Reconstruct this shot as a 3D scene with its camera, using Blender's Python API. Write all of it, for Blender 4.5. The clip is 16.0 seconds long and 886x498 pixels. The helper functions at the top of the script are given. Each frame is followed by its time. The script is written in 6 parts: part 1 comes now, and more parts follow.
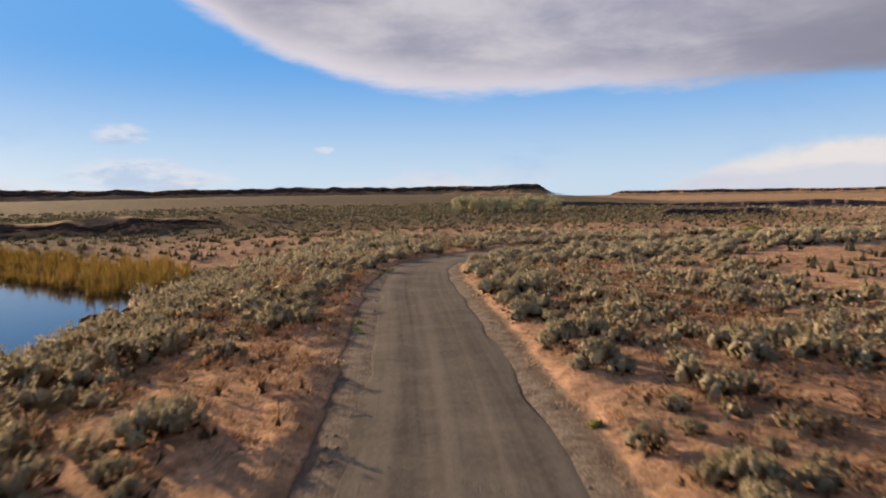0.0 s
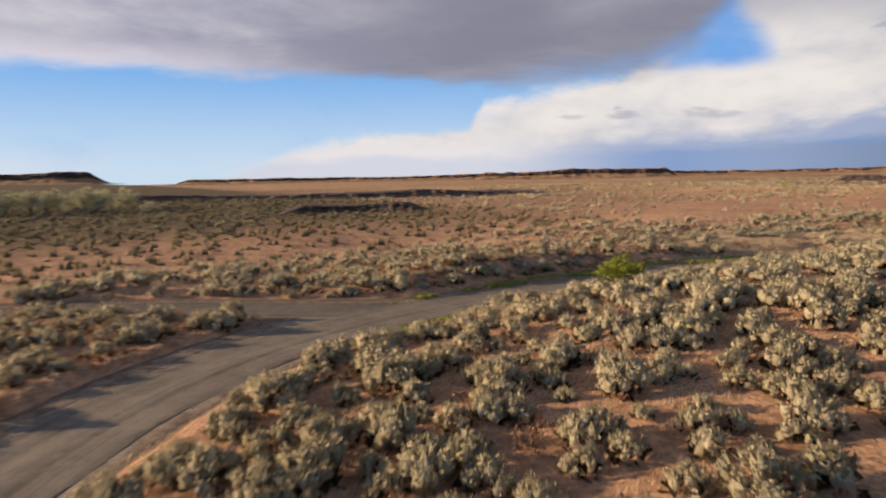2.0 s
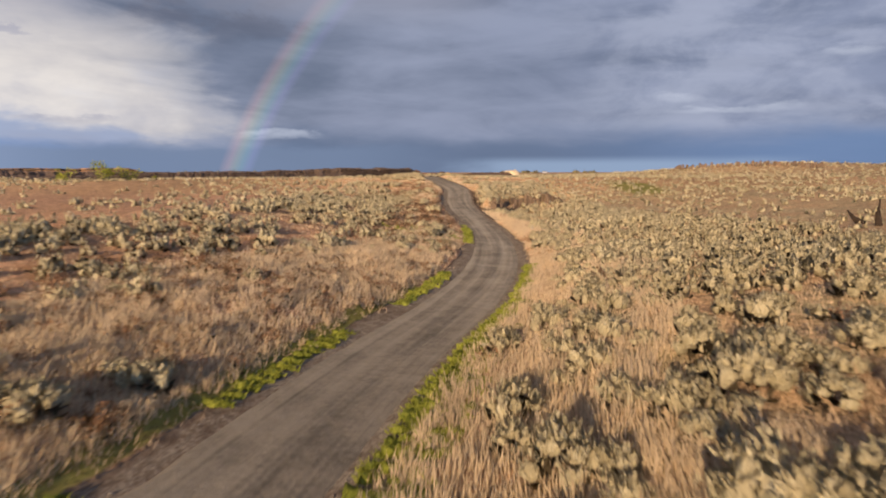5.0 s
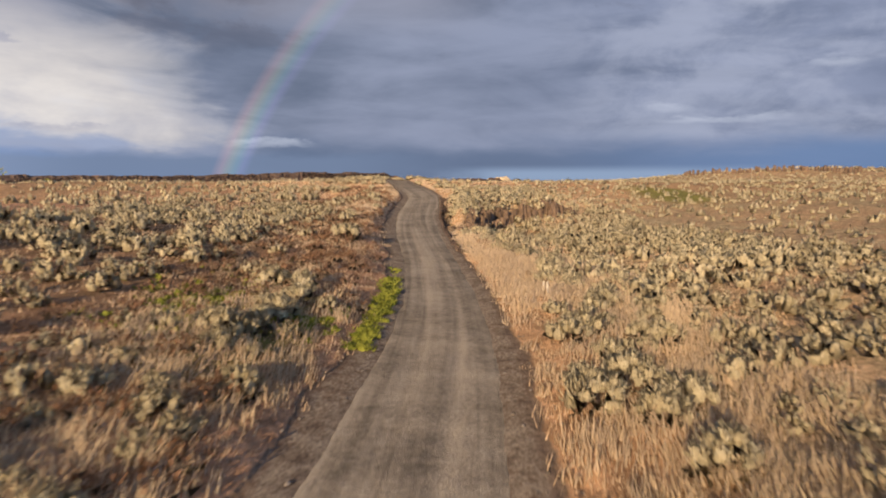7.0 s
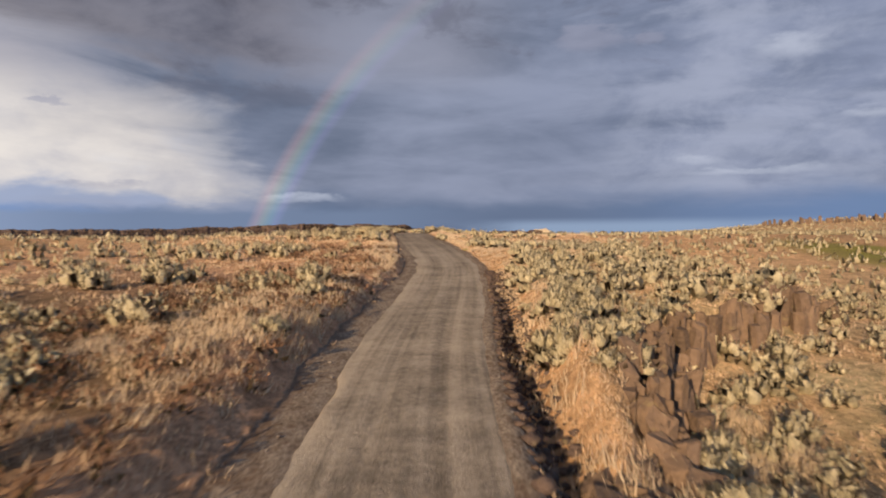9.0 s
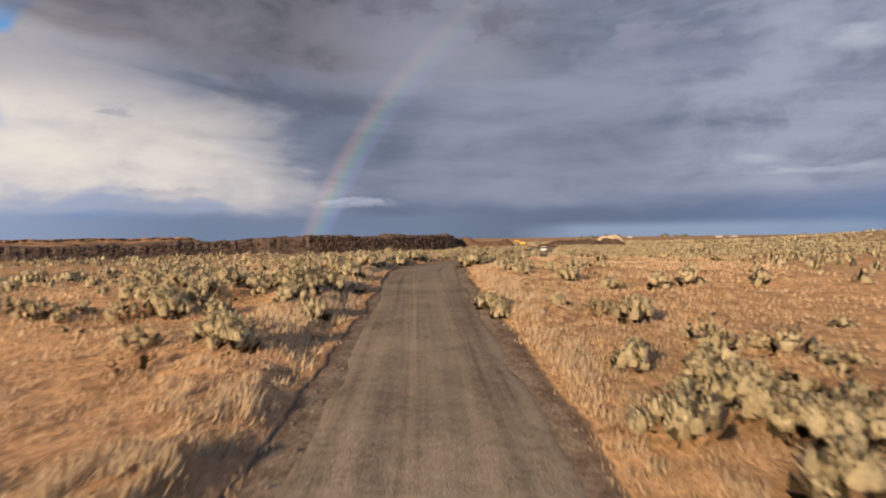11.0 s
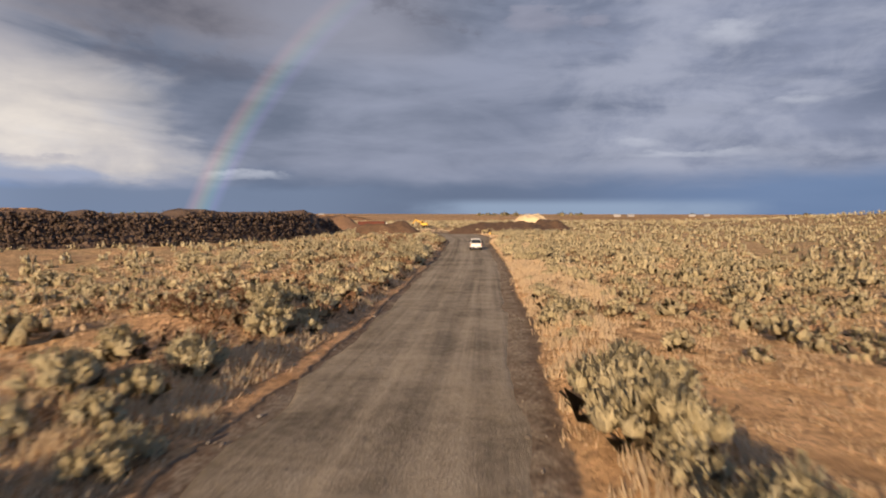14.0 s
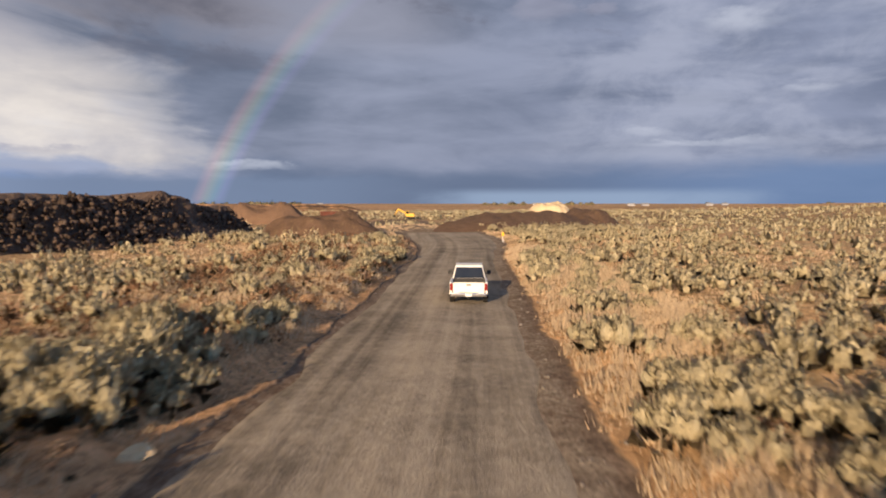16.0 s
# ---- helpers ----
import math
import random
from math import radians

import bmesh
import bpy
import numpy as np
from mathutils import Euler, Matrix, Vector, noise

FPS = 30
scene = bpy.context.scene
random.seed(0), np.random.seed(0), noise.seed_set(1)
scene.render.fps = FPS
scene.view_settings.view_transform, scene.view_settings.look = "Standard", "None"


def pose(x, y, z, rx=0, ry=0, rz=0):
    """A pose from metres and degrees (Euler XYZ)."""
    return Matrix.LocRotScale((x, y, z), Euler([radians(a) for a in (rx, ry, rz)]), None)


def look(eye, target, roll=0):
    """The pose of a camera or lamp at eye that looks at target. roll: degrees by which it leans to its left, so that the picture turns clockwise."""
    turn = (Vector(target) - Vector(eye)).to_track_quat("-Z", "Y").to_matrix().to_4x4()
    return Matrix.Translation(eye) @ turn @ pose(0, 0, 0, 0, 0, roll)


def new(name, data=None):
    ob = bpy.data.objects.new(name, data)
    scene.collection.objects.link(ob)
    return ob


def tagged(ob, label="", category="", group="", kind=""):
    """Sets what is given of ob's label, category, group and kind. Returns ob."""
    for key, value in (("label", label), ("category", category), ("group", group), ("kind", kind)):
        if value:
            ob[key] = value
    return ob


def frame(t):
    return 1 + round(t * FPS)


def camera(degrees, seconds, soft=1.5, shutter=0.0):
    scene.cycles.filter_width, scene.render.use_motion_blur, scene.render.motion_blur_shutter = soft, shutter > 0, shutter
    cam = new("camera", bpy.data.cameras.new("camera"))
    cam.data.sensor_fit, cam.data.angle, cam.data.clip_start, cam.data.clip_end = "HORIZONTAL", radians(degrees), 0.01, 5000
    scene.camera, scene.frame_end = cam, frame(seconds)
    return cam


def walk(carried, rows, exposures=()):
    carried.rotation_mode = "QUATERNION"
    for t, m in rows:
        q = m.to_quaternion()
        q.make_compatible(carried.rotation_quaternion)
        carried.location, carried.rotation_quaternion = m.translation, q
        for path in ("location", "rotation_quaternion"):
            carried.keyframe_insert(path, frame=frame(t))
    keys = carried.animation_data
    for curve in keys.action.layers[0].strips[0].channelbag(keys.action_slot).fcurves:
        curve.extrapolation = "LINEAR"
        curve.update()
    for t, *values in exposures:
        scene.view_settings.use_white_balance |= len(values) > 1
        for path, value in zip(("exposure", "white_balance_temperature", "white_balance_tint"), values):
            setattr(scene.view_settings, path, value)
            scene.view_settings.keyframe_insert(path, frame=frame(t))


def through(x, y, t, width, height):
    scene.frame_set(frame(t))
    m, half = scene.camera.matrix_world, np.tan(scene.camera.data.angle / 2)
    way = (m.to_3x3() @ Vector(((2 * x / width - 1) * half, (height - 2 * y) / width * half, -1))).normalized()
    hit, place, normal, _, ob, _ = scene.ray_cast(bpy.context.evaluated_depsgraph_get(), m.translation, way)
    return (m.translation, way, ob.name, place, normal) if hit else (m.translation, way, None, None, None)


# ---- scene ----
cam = camera(70.2, 16.0, 1.9, 0.18)
PATH = [
    (0, (1.646, -2.746, 8.576), (1.639, -0.753, 8.41), -0.9),
    (0.5, (2.016, 16.233, 9.515), (1.986, 18.227, 9.353), -1.1),
    (1, (1.877, 35.726, 9.974), (2.042, 37.713, 9.813), -1.0),
    (1.5, (3.203, 55.114, 9.406), (3.894, 56.982, 9.229), -0.8),
    (2, (7.984, 72.412, 10.088), (9.199, 73.985, 9.863), -1.1),
    (2.5, (18.738, 87.73, 9.479), (20.406, 88.805, 9.23), -1.0),
    (3, (34.142, 97.736, 8.451), (35.979, 98.491, 8.218), -0.7),
    (3.5, (50.858, 104.843, 6.997), (52.8, 105.27, 6.778), -0.5),
    (4, (67.443, 109.009, 6.111), (69.429, 109.108, 5.894), -0.3),
    (4.5, (86.473, 110.212, 5.363), (88.442, 109.943, 5.143), -0.2),
    (5, (103.643, 108.137, 5.162), (105.545, 107.569, 4.919), -0.1),
    (5.2, (110.439, 106.406, 4.996), (112.318, 105.766, 4.746), -0.0),
    (7.3, (165.951, 81.388, 2.881), (167.859, 80.82, 2.685), -0.0),
    (7.5, (172.764, 78.922, 2.81), (174.685, 78.394, 2.634), -0.1),
    (8, (189.827, 73.313, 2.604), (191.785, 72.92, 2.491), -0.3),
    (8.5, (206.556, 69.487, 3.313), (208.513, 69.086, 3.224), -0.4),
    (9, (223.796, 65.954, 3.027), (225.73, 65.445, 2.979), -0.3),
    (9.2, (230.964, 64.06, 3.498), (232.889, 63.523, 3.42), -0.5),
    (11.3, (303.486, 45.708, 6.637), (305.458, 45.382, 6.593), -0.6),
    (11.5, (310.514, 44.407, 6.959), (312.487, 44.084, 6.903), -0.5),
    (12, (327.32, 41.779, 7.876), (329.276, 41.372, 7.785), -0.1),
    (12.5, (343.825, 38.463, 8.375), (345.743, 37.907, 8.265), -0.3),
    (13, (359.66, 33.382, 8.511), (361.551, 32.742, 8.382), -0.4),
    (13.5, (375.942, 26.906, 8.217), (377.823, 26.24, 8.081), -0.1),
    (14, (391.74, 20.141, 7.406), (393.622, 19.472, 7.292), 0.1),
    (14.5, (408.17, 13.12, 6.984), (410.053, 12.454, 6.888), 0.0),
    (15, (424.479, 5.956, 6.733), (426.367, 5.302, 6.646), -0.0),
    (15.5, (440.654, -0.838, 6.622), (442.546, -1.478, 6.515), -0.0),
    (16, (456.83, -7.632, 6.511), (458.716, -8.282, 6.365), -0.0),
]
walk(cam, [(t, look(eye, target, roll)) for t, eye, target, roll in PATH],
     [(0, 0.48, 6500, 10), (2.5, 0.50, 6450, 10), (5.2, 0.50, 6500, 10), (7.5, 0.46, 6450, 10), (9.2, 0.44, 6550, 10), (11.5, 0.37, 6850, 10), (12.0, 0.36, 6900, 10), (12.5, 0.42, 6980, 10), (13.5, 0.46, 6900, 10), (16, 0.52, 6650, 10)])

# world: sun low in the west behind broken cloud, rain and a rainbow opposite
SUN_YAW, SUN_EL = 52.0, 14.0
SUN_DIR = Vector((-math.sin(radians(SUN_YAW)) * math.cos(radians(SUN_EL)), math.cos(radians(SUN_YAW)) * math.cos(radians(SUN_EL)), math.sin(radians(SUN_EL))))


def lin(r, g, b, a=1.0):
    """Linear colour from 0..255 display values."""
    f = lambda c: (c / 255 / 12.92) if c <= 10.3 else ((c / 255 + 0.055) / 1.055) ** 2.4
    return (f(r), f(g), f(b), a)


class Nodes:
    """Short way to write node trees."""

    def __init__(self, tree):
        self.tree = tree
        tree.nodes.clear()

    def put(self, sock, v):
        if isinstance(v, bpy.types.NodeSocket):
            self.tree.links.new(v, sock)
        elif v is not None:
            sock.default_value = v

    def add(self, kind, ins=None):
        n = self.tree.nodes.new(kind)
        for k, v in (ins or {}).items():
            self.put(n.inputs[k], v)
        return n

    def m(self, op, a, b=None, c=None, clamp=False):
        n = self.add("ShaderNodeMath", {0: a, 1: b, 2: c})
        n.operation, n.use_clamp = op, clamp
        return n.outputs[0]

    def step(self, x, lo, hi, a=0.0, b=1.0):
        n = self.add("ShaderNodeMapRange", {0: x, 1: lo, 2: hi, 3: a, 4: b})
        n.interpolation_type = "SMOOTHSTEP"
        return n.outputs[0]

    def ramp(self, x, lo, hi, a=0.0, b=1.0):
        n = self.add("ShaderNodeMapRange", {0: x, 1: lo, 2: hi, 3: a, 4: b})
        return n.outputs[0]

    def mix(self, f, a, b, blend="MIX"):
        n = self.add("ShaderNodeMix")
        n.data_type, n.blend_type = "RGBA", blend
        self.put(n.inputs[0], f)
        self.put(n.inputs[6], a)
        self.put(n.inputs[7], b)
        return n.outputs[2]

    def noise(self, vec, scale, detail=4.0, rough=0.5, warp=0.0):
        n = self.add("ShaderNodeTexNoise", {"Scale": scale, "Detail": detail, "Roughness": rough, "Distortion": warp})
        if vec is not None:
            self.put(n.inputs["Vector"], vec)
        return n.outputs[0]

    def vec(self, x, y, z):
        return self.add("ShaderNodeCombineXYZ", {0: x, 1: y, 2: z}).outputs[0]

    def curve(self, x, points):
        """Piecewise linear value of x through (x, y) points, by chained ramps."""
        out = None
        for (x0, y0), (x1, y1) in zip(points, points[1:]):
            seg = self.ramp(x, x0, x1, 0.0, y1 - y0)
            out = self.m("ADD", seg, points[0][1]) if out is None else self.m("ADD", out, seg)
        return out


def build_world():
    w = bpy.data.worlds.new("sky")
    scene.world = w
    w.use_nodes = True
    N = Nodes(w.node_tree)
    m, step, mix = N.m, N.step, N.mix
    d = N.add("ShaderNodeTexCoord").outputs["Generated"]
    sep = N.add("ShaderNodeSeparateXYZ", {0: d})
    x, y, z = sep.outputs
    el = m("MULTIPLY", m("ARCSINE", z), 57.29578)
    az = m("MULTIPLY", m("ARCTAN2", m("MULTIPLY", x, -1.0), y), 57.29578)
    # clouds lie on a flat layer, so they flatten towards the horizon
    h = m("ADD", m("MAXIMUM", z, 0.0), 0.10)
    plane = N.vec(m("DIVIDE", x, h), m("DIVIDE", y, h), 0.0)
    flat = N.vec(m("MULTIPLY", x, 1.0), m("MULTIPLY", y, 1.0), m("MULTIPLY", z, 3.2))
    round_ = N.vec(x, y, m("MULTIPLY", z, 1.9))
    n1 = N.noise(plane, 0.55, 7.0, 0.55, 0.4)
    n2 = N.noise(plane, 1.9, 6.0, 0.6, 0.3)
    n3 = N.noise(flat, 5.0, 8.0, 0.58, 0.2)
    n4 = N.noise(flat, 11.0, 7.0, 0.6, 0.1)
    j1 = m("SUBTRACT", n1, 0.5)
    j2 = m("SUBTRACT", n2, 0.5)
    j3 = m("SUBTRACT", n3, 0.5)
    jr = m("SUBTRACT", N.noise(round_, 5.5, 7.0, 0.55, 0.15), 0.5)
    j4 = m("SUBTRACT", n4, 0.5)
    sky = N.add("ShaderNodeTexSky")
    sky.sky_type, sky.sun_disc = "NISHITA", False
    sky.sun_elevation, sky.sun_rotation = radians(SUN_EL), radians(-SUN_YAW)
    sky.air_density, sky.dust_density, sky.ozone_density = 1.0, 0.6, 2.0
    blue = mix(1.0, sky.outputs[0], (0.11, 0.11, 0.11, 1), "MULTIPLY")
    grad = mix(step(el, -1.0, 13.0), lin(200, 220, 238), lin(92, 162, 230))
    col = mix(0.93, blue, grad)
    # pale haze clouds low over the western horizon
    low = m("MULTIPLY", step(m("ADD", j3, m("MULTIPLY", step(el, 0.3, 3.2), -0.10)), -0.08, 0.12), step(el, 3.6, 1.0))
    low = m("MULTIPLY", low, step(az, -34.0, -22.0))
    col = mix(m("MULTIPLY", low, 0.7), col, lin(222, 220, 226))
    for a0, e0, wa, we in ((27.0, 5.0, 2.2, 1.0), (25.0, 1.9, 6.0, 1.1), (11.0, 4.6, 1.0, 0.4)):
        t = m("ADD", m("POWER", m("DIVIDE", m("SUBTRACT", m("ADD", az, m("MULTIPLY", j4, 4.0)), a0), wa), 2.0), m("POWER", m("DIVIDE", m("SUBTRACT", m("ADD", el, m("MULTIPLY", j3, 4.0)), e0), we), 2.0))
        col = mix(m("MULTIPLY", step(t, 1.4, 0.3), 0.6), col, mix(step(j4, -0.1, 0.1), lin(176, 192, 220), lin(226, 224, 230)))
    # white cumulus bank
    top = N.curve(az, [(-100.0, 24.0), (-72.0, 22.0), (-62.0, 13.0), (-54.0, 8.5), (-47.0, 7.2), (-41.6, 6.5), (-40.2, 4.7), (-31.0, 4.1), (-24.0, 1.9), (-18.0, 0.2)])
    edge = m("SUBTRACT", m("ADD", top, m("MULTIPLY", jr, 5.0)), el)
    bank = step(edge, -0.25, 0.9)
    bank = m("MULTIPLY", bank, step(az, -12.0, -20.0))
    lit = mix(step(m("ADD", m("MULTIPLY", j4, 0.2), m("MULTIPLY", jr, 1.3)), -0.34, 0.14), lin(192, 191, 200), lin(234, 227, 221))
    lit = mix(step(m("ADD", el, m("MULTIPLY", j3, 9.0)), 4.3, 2.2), lit, mix(step(az, -56.0, -40.0), lin(160, 172, 200), lin(228, 222, 222)))
    lit = mix(step(m("ADD", el, m("MULTIPLY", j3, 4.0)), 2.2, 1.2), lit, mix(step(az, -60.0, -40.0), lin(122, 150, 196), lin(208, 210, 220)))
    lit = mix(m("MULTIPLY", step(m("ADD", el, m("MULTIPLY", jr, 7.0)), 9.8, 14.2), 0.75), lit, lin(156, 156, 171))
    col = mix(bank, col, lit)
    # blue gap above the bank
    gap = m("MULTIPLY", step(m("ADD", m("ABSOLUTE", m("ADD", az, 60.8)), m("MULTIPLY", m("SUBTRACT", el, 9.0), 0.7)), 6.8, 2.8), step(el, 7.4, 9.4))
    gap = m("MULTIPLY", step(m("ADD", gap, m("MULTIPLY", m("ADD", j3, jr), 1.3)), 0.05, 1.15), 0.92)
    col = mix(gap, col, lin(98, 158, 226))
    # high grey deck
    line = N.curve(az, [(-72.0, 18.5), (-64.0, 15.5), (-59.0, 9.6), (-55.0, 7.9), (-44.0, 7.8), (-30.0, 8.6), (0.0, 8.9), (9.0, 10.2), (17.0, 13.0), (25.0, 17.5), (40.0, 30.0)])
    over = m("SUBTRACT", m("ADD", el, m("MULTIPLY", j2, 3.0)), line)
    over = m("MULTIPLY", over, step(az, -34.0, -50.0, 1.0, 0.45))
    deck = step(over, -0.5, 1.2)
    shade = mix(step(m("ADD", j1, m("MULTIPLY", j2, 0.6)), -0.2, 0.22), lin(150, 150, 170), lin(206, 202, 208))
    shade = mix(m("MULTIPLY", step(over, 3.0, 0.0), step(az, -34.0, -8.0)), shade, lin(222, 214, 222))
    shade = mix(step(az, -14.0, -44.0), shade, mix(step(j1, -0.15, 0.2), lin(132, 131, 146), lin(170, 168, 180)))
    col = mix(deck, col, shade)
    # the rain cloud: a soft slate mass with drawn-out bands, darkest beside the bright bank
    drawn = N.vec(m("ADD", m("MULTIPLY", x, 1.0), m("MULTIPLY", z, 0.9)), m("SUBTRACT", m("MULTIPLY", y, 1.0), m("MULTIPLY", z, 0.7)), m("MULTIPLY", z, 4.2))
    k1 = m("SUBTRACT", N.noise(drawn, 1.7, 5.0, 0.5, 0.5), 0.5)
    k2 = m("SUBTRACT", N.noise(drawn, 4.6, 6.0, 0.55, 0.5), 0.5)
    k3 = m("SUBTRACT", N.noise(round_, 9.0, 6.0, 0.6, 0.3), 0.5)
    side = m("ADD", m("ADD", az, m("MULTIPLY", m("ADD", k2, m("MULTIPLY", jr, 0.7)), 15.0)), m("MULTIPLY", m("SUBTRACT", el, 4.0), -0.95))
    rain = step(side, -80.0, -93.5)
    body = mix(step(m("ADD", k1, m("MULTIPLY", k2, 0.55)), -0.24, 0.26), lin(98, 109, 131), lin(146, 154, 177))
    body = mix(m("MULTIPLY", step(az, -104.0, -132.0), 0.5), body, mix(step(k2, -0.2, 0.2), lin(104, 116, 144), lin(140, 150, 178)))
    body = mix(m("MULTIPLY", m("MULTIPLY", step(m("ABSOLUTE", m("ADD", az, 99.0)), 16.0, 5.0), step(el, 11.5, 15.5)), 0.5), body, lin(152, 153, 168))
    # pale torn wisps in the far part
    body = mix(m("MULTIPLY", m("MULTIPLY", step(m("ADD", m("MULTIPLY", k3, 0.7), m("MULTIPLY", k1, 0.9)), 0.0, 0.22), m("MULTIPLY", step(az, -112.0, -126.0), step(el, 2.6, 4.2))), 0.5), body, lin(180, 186, 206))
    body = mix(m("MULTIPLY", m("MULTIPLY", step(m("ADD", k3, m("MULTIPLY", k1, 0.8)), -0.02, -0.2), step(el, 9.0, 13.0)), 0.5), body, lin(98, 100, 116))
    body = mix(m("MULTIPLY", step(m("ADD", el, m("MULTIPLY", j3, 4.0)), 4.6, 1.8), 0.85), body, mix(step(az, -112.0, -138.0), lin(96, 112, 140), lin(106, 132, 172)))
    body = mix(m("MULTIPLY", m("MULTIPLY", step(el, 1.5, 0.6), 0.8), step(m("ABSOLUTE", m("ADD", m("ADD", az, 121.0), m("MULTIPLY", j3, 20.0))), 18.0, 6.0)), body, lin(150, 170, 198))
    col = mix(rain, col, body)
    # a grey veil over the bank's inner side, and the dark underside above it
    veil = m("MULTIPLY", step(m("ADD", side, m("MULTIPLY", k2, 14.0)), -70.0, -84.0), step(az, -62.0, -74.0))
    col = mix(m("MULTIPLY", m("MULTIPLY", veil, step(rain, 1.0, 0.2)), 0.34), col, lin(142, 144, 160))
    under = step(m("ADD", el, m("ADD", m("MULTIPLY", k2, 9.0), m("MULTIPLY", m("ADD", az, 80.0), -0.08))), 13.4, 17.4)
    under = m("MULTIPLY", under, m("MULTIPLY", step(az, -58.0, -68.0), step(m("ADD", az, m("MULTIPLY", k2, 12.0)), -99.0, -86.0)))
    col = mix(m("MULTIPLY", under, 0.75), col, mix(step(k3, -0.2, 0.2), lin(84, 82, 92), lin(120, 117, 126)))
    foot = m("MULTIPLY", step(m("ADD", el, m("MULTIPLY", j4, 1.6)), 2.7, 1.7), step(az, -50.0, -68.0))
    foot = m("MULTIPLY", foot, step(az, -110.0, -96.0))
    col = mix(m("MULTIPLY", foot, 0.9), col, mix(step(az, -60.0, -80.0), lin(150, 166, 196), lin(116, 132, 160)))
    # one bright tear beside the rainbow's foot, and one far to the right
    for a0, e0, wa, we in ((-92.4, 3.15, 3.4, 0.30), (-139.0, 9.0, 1.7, 0.55), (-134.2, 14.4, 3.0, 0.8), (-131.0, 5.0, 4.5, 0.35), (-127.0, 6.2, 2.0, 0.5)):
        t = m("ADD", m("POWER", m("DIVIDE", m("SUBTRACT", az, a0), wa), 2.0), m("POWER", m("DIVIDE", m("SUBTRACT", m("ADD", el, m("MULTIPLY", j4, 2.2)), e0), we), 2.0))
        col = mix(m("MULTIPLY", step(m("ADD", t, m("MULTIPLY", j4, 5.0)), 1.8, -0.9), 0.5), col, lin(204, 210, 226))
    # dark lens-shaped scraps in front of the bank
    for a0, e0, wa, we in ((-77.0, 4.35, 4.0, 0.42), (-61.5, 4.9, 2.6, 0.5), (-49.0, 5.3, 1.6, 0.35), (-54.0, 5.0, 2.0, 0.35), (-118.6, 16.6, 3.4, 1.2), (-123.0, 16.4, 1.8, 0.6), (-73.0, 10.2, 1.6, 0.25)):
        t = m("ADD", m("POWER", m("DIVIDE", m("SUBTRACT", m("ADD", az, m("MULTIPLY", jr, 9.0)), a0), wa), 2.0), m("POWER", m("DIVIDE", m("SUBTRACT", m("ADD", el, m("MULTIPLY", j4, 2.4)), e0), we), 2.0))
        col = mix(m("MULTIPLY", step(m("ADD", t, m("MULTIPLY", j4, 4.0)), 1.3, 0.1), 0.5), col, lin(154, 156, 176))
    # rainbow, 42 degrees round the point opposite the sun
    dot = N.add("ShaderNodeVectorMath", {0: d, 1: tuple(-SUN_DIR)})
    dot.operation = "DOT_PRODUCT"
    anti = dot.outputs["Value"]
    ang = m("MULTIPLY", m("ARCCOSINE", anti), 57.29578)
    bow = N.add("ShaderNodeValToRGB", {0: N.ramp(ang, 40.1, 42.9)})
    cr = bow.color_ramp
    cr.elements[0].position, cr.elements[0].color = 0.0, (0, 0, 0, 1)
    cr.elements[1].position, cr.elements[1].color = 1.0, (0, 0, 0, 1)
    for p, c in ((0.2, (0.07, 0.06, 0.16, 1)), (0.4, (0.05, 0.14, 0.12, 1)), (0.58, (0.16, 0.17, 0.05, 1)), (0.76, (0.24, 0.10, 0.05, 1))):
        e = cr.elements.new(p)
        e.color = c
    show = m("MULTIPLY", step(el, 24.0, 2.0, 0.14, 0.88), step(el, -0.2, 0.4))
    col = mix(m("MULTIPLY", show, 0.6), col, bow.outputs[0], "ADD")
    # unseen zenith darkened, added to cut the sky's fill and deepen shadows
    col = mix(m("MULTIPLY", step(el, 25.0, 58.0), 0.9), col, mix(step(j1, -0.2, 0.2), lin(78, 79, 90), lin(104, 104, 116)))
    bg = N.add("ShaderNodeBackground", {0: col, 1: 0.74})
    out = N.add("ShaderNodeOutputWorld")
    N.put(out.inputs[0], bg.outputs[0])


build_world()
sun = new("sun", bpy.data.lights.new("sun", "SUN"))
sun.data.energy, sun.data.angle, sun.data.color = 5.0, radians(0.6), (1.0, 0.715, 0.435)
sun.matrix_world = look((0, 0, 60), tuple(Vector((0, 0, 60)) - SUN_DIR))


# ---------------------------------------------------------------- materials
def material(name, rough=0.9, metal=0.0, spec=0.3):
    mat = bpy.data.materials.new(name)
    mat.use_nodes = True
    N = Nodes(mat.node_tree)
    bs = N.add("ShaderNodeBsdfPrincipled", {"Roughness": rough, "Metallic": metal, "Specular IOR Level": spec})
    out = N.add("ShaderNodeOutputMaterial")
    N.put(out.inputs[0], bs.outputs[0])
    return mat, N, bs


def bump(N, bs, height, strength, dist):
    b = N.add("ShaderNodeBump", {"Strength": strength, "Distance": dist, "Height": height})
    N.put(bs.inputs["Normal"], b.outputs[0])


def place(N):
    return N.add("ShaderNodeNewGeometry").outputs["Position"]


def attr(N, name):
    a = N.add("ShaderNodeAttribute")
    a.attribute_name = name
    return a


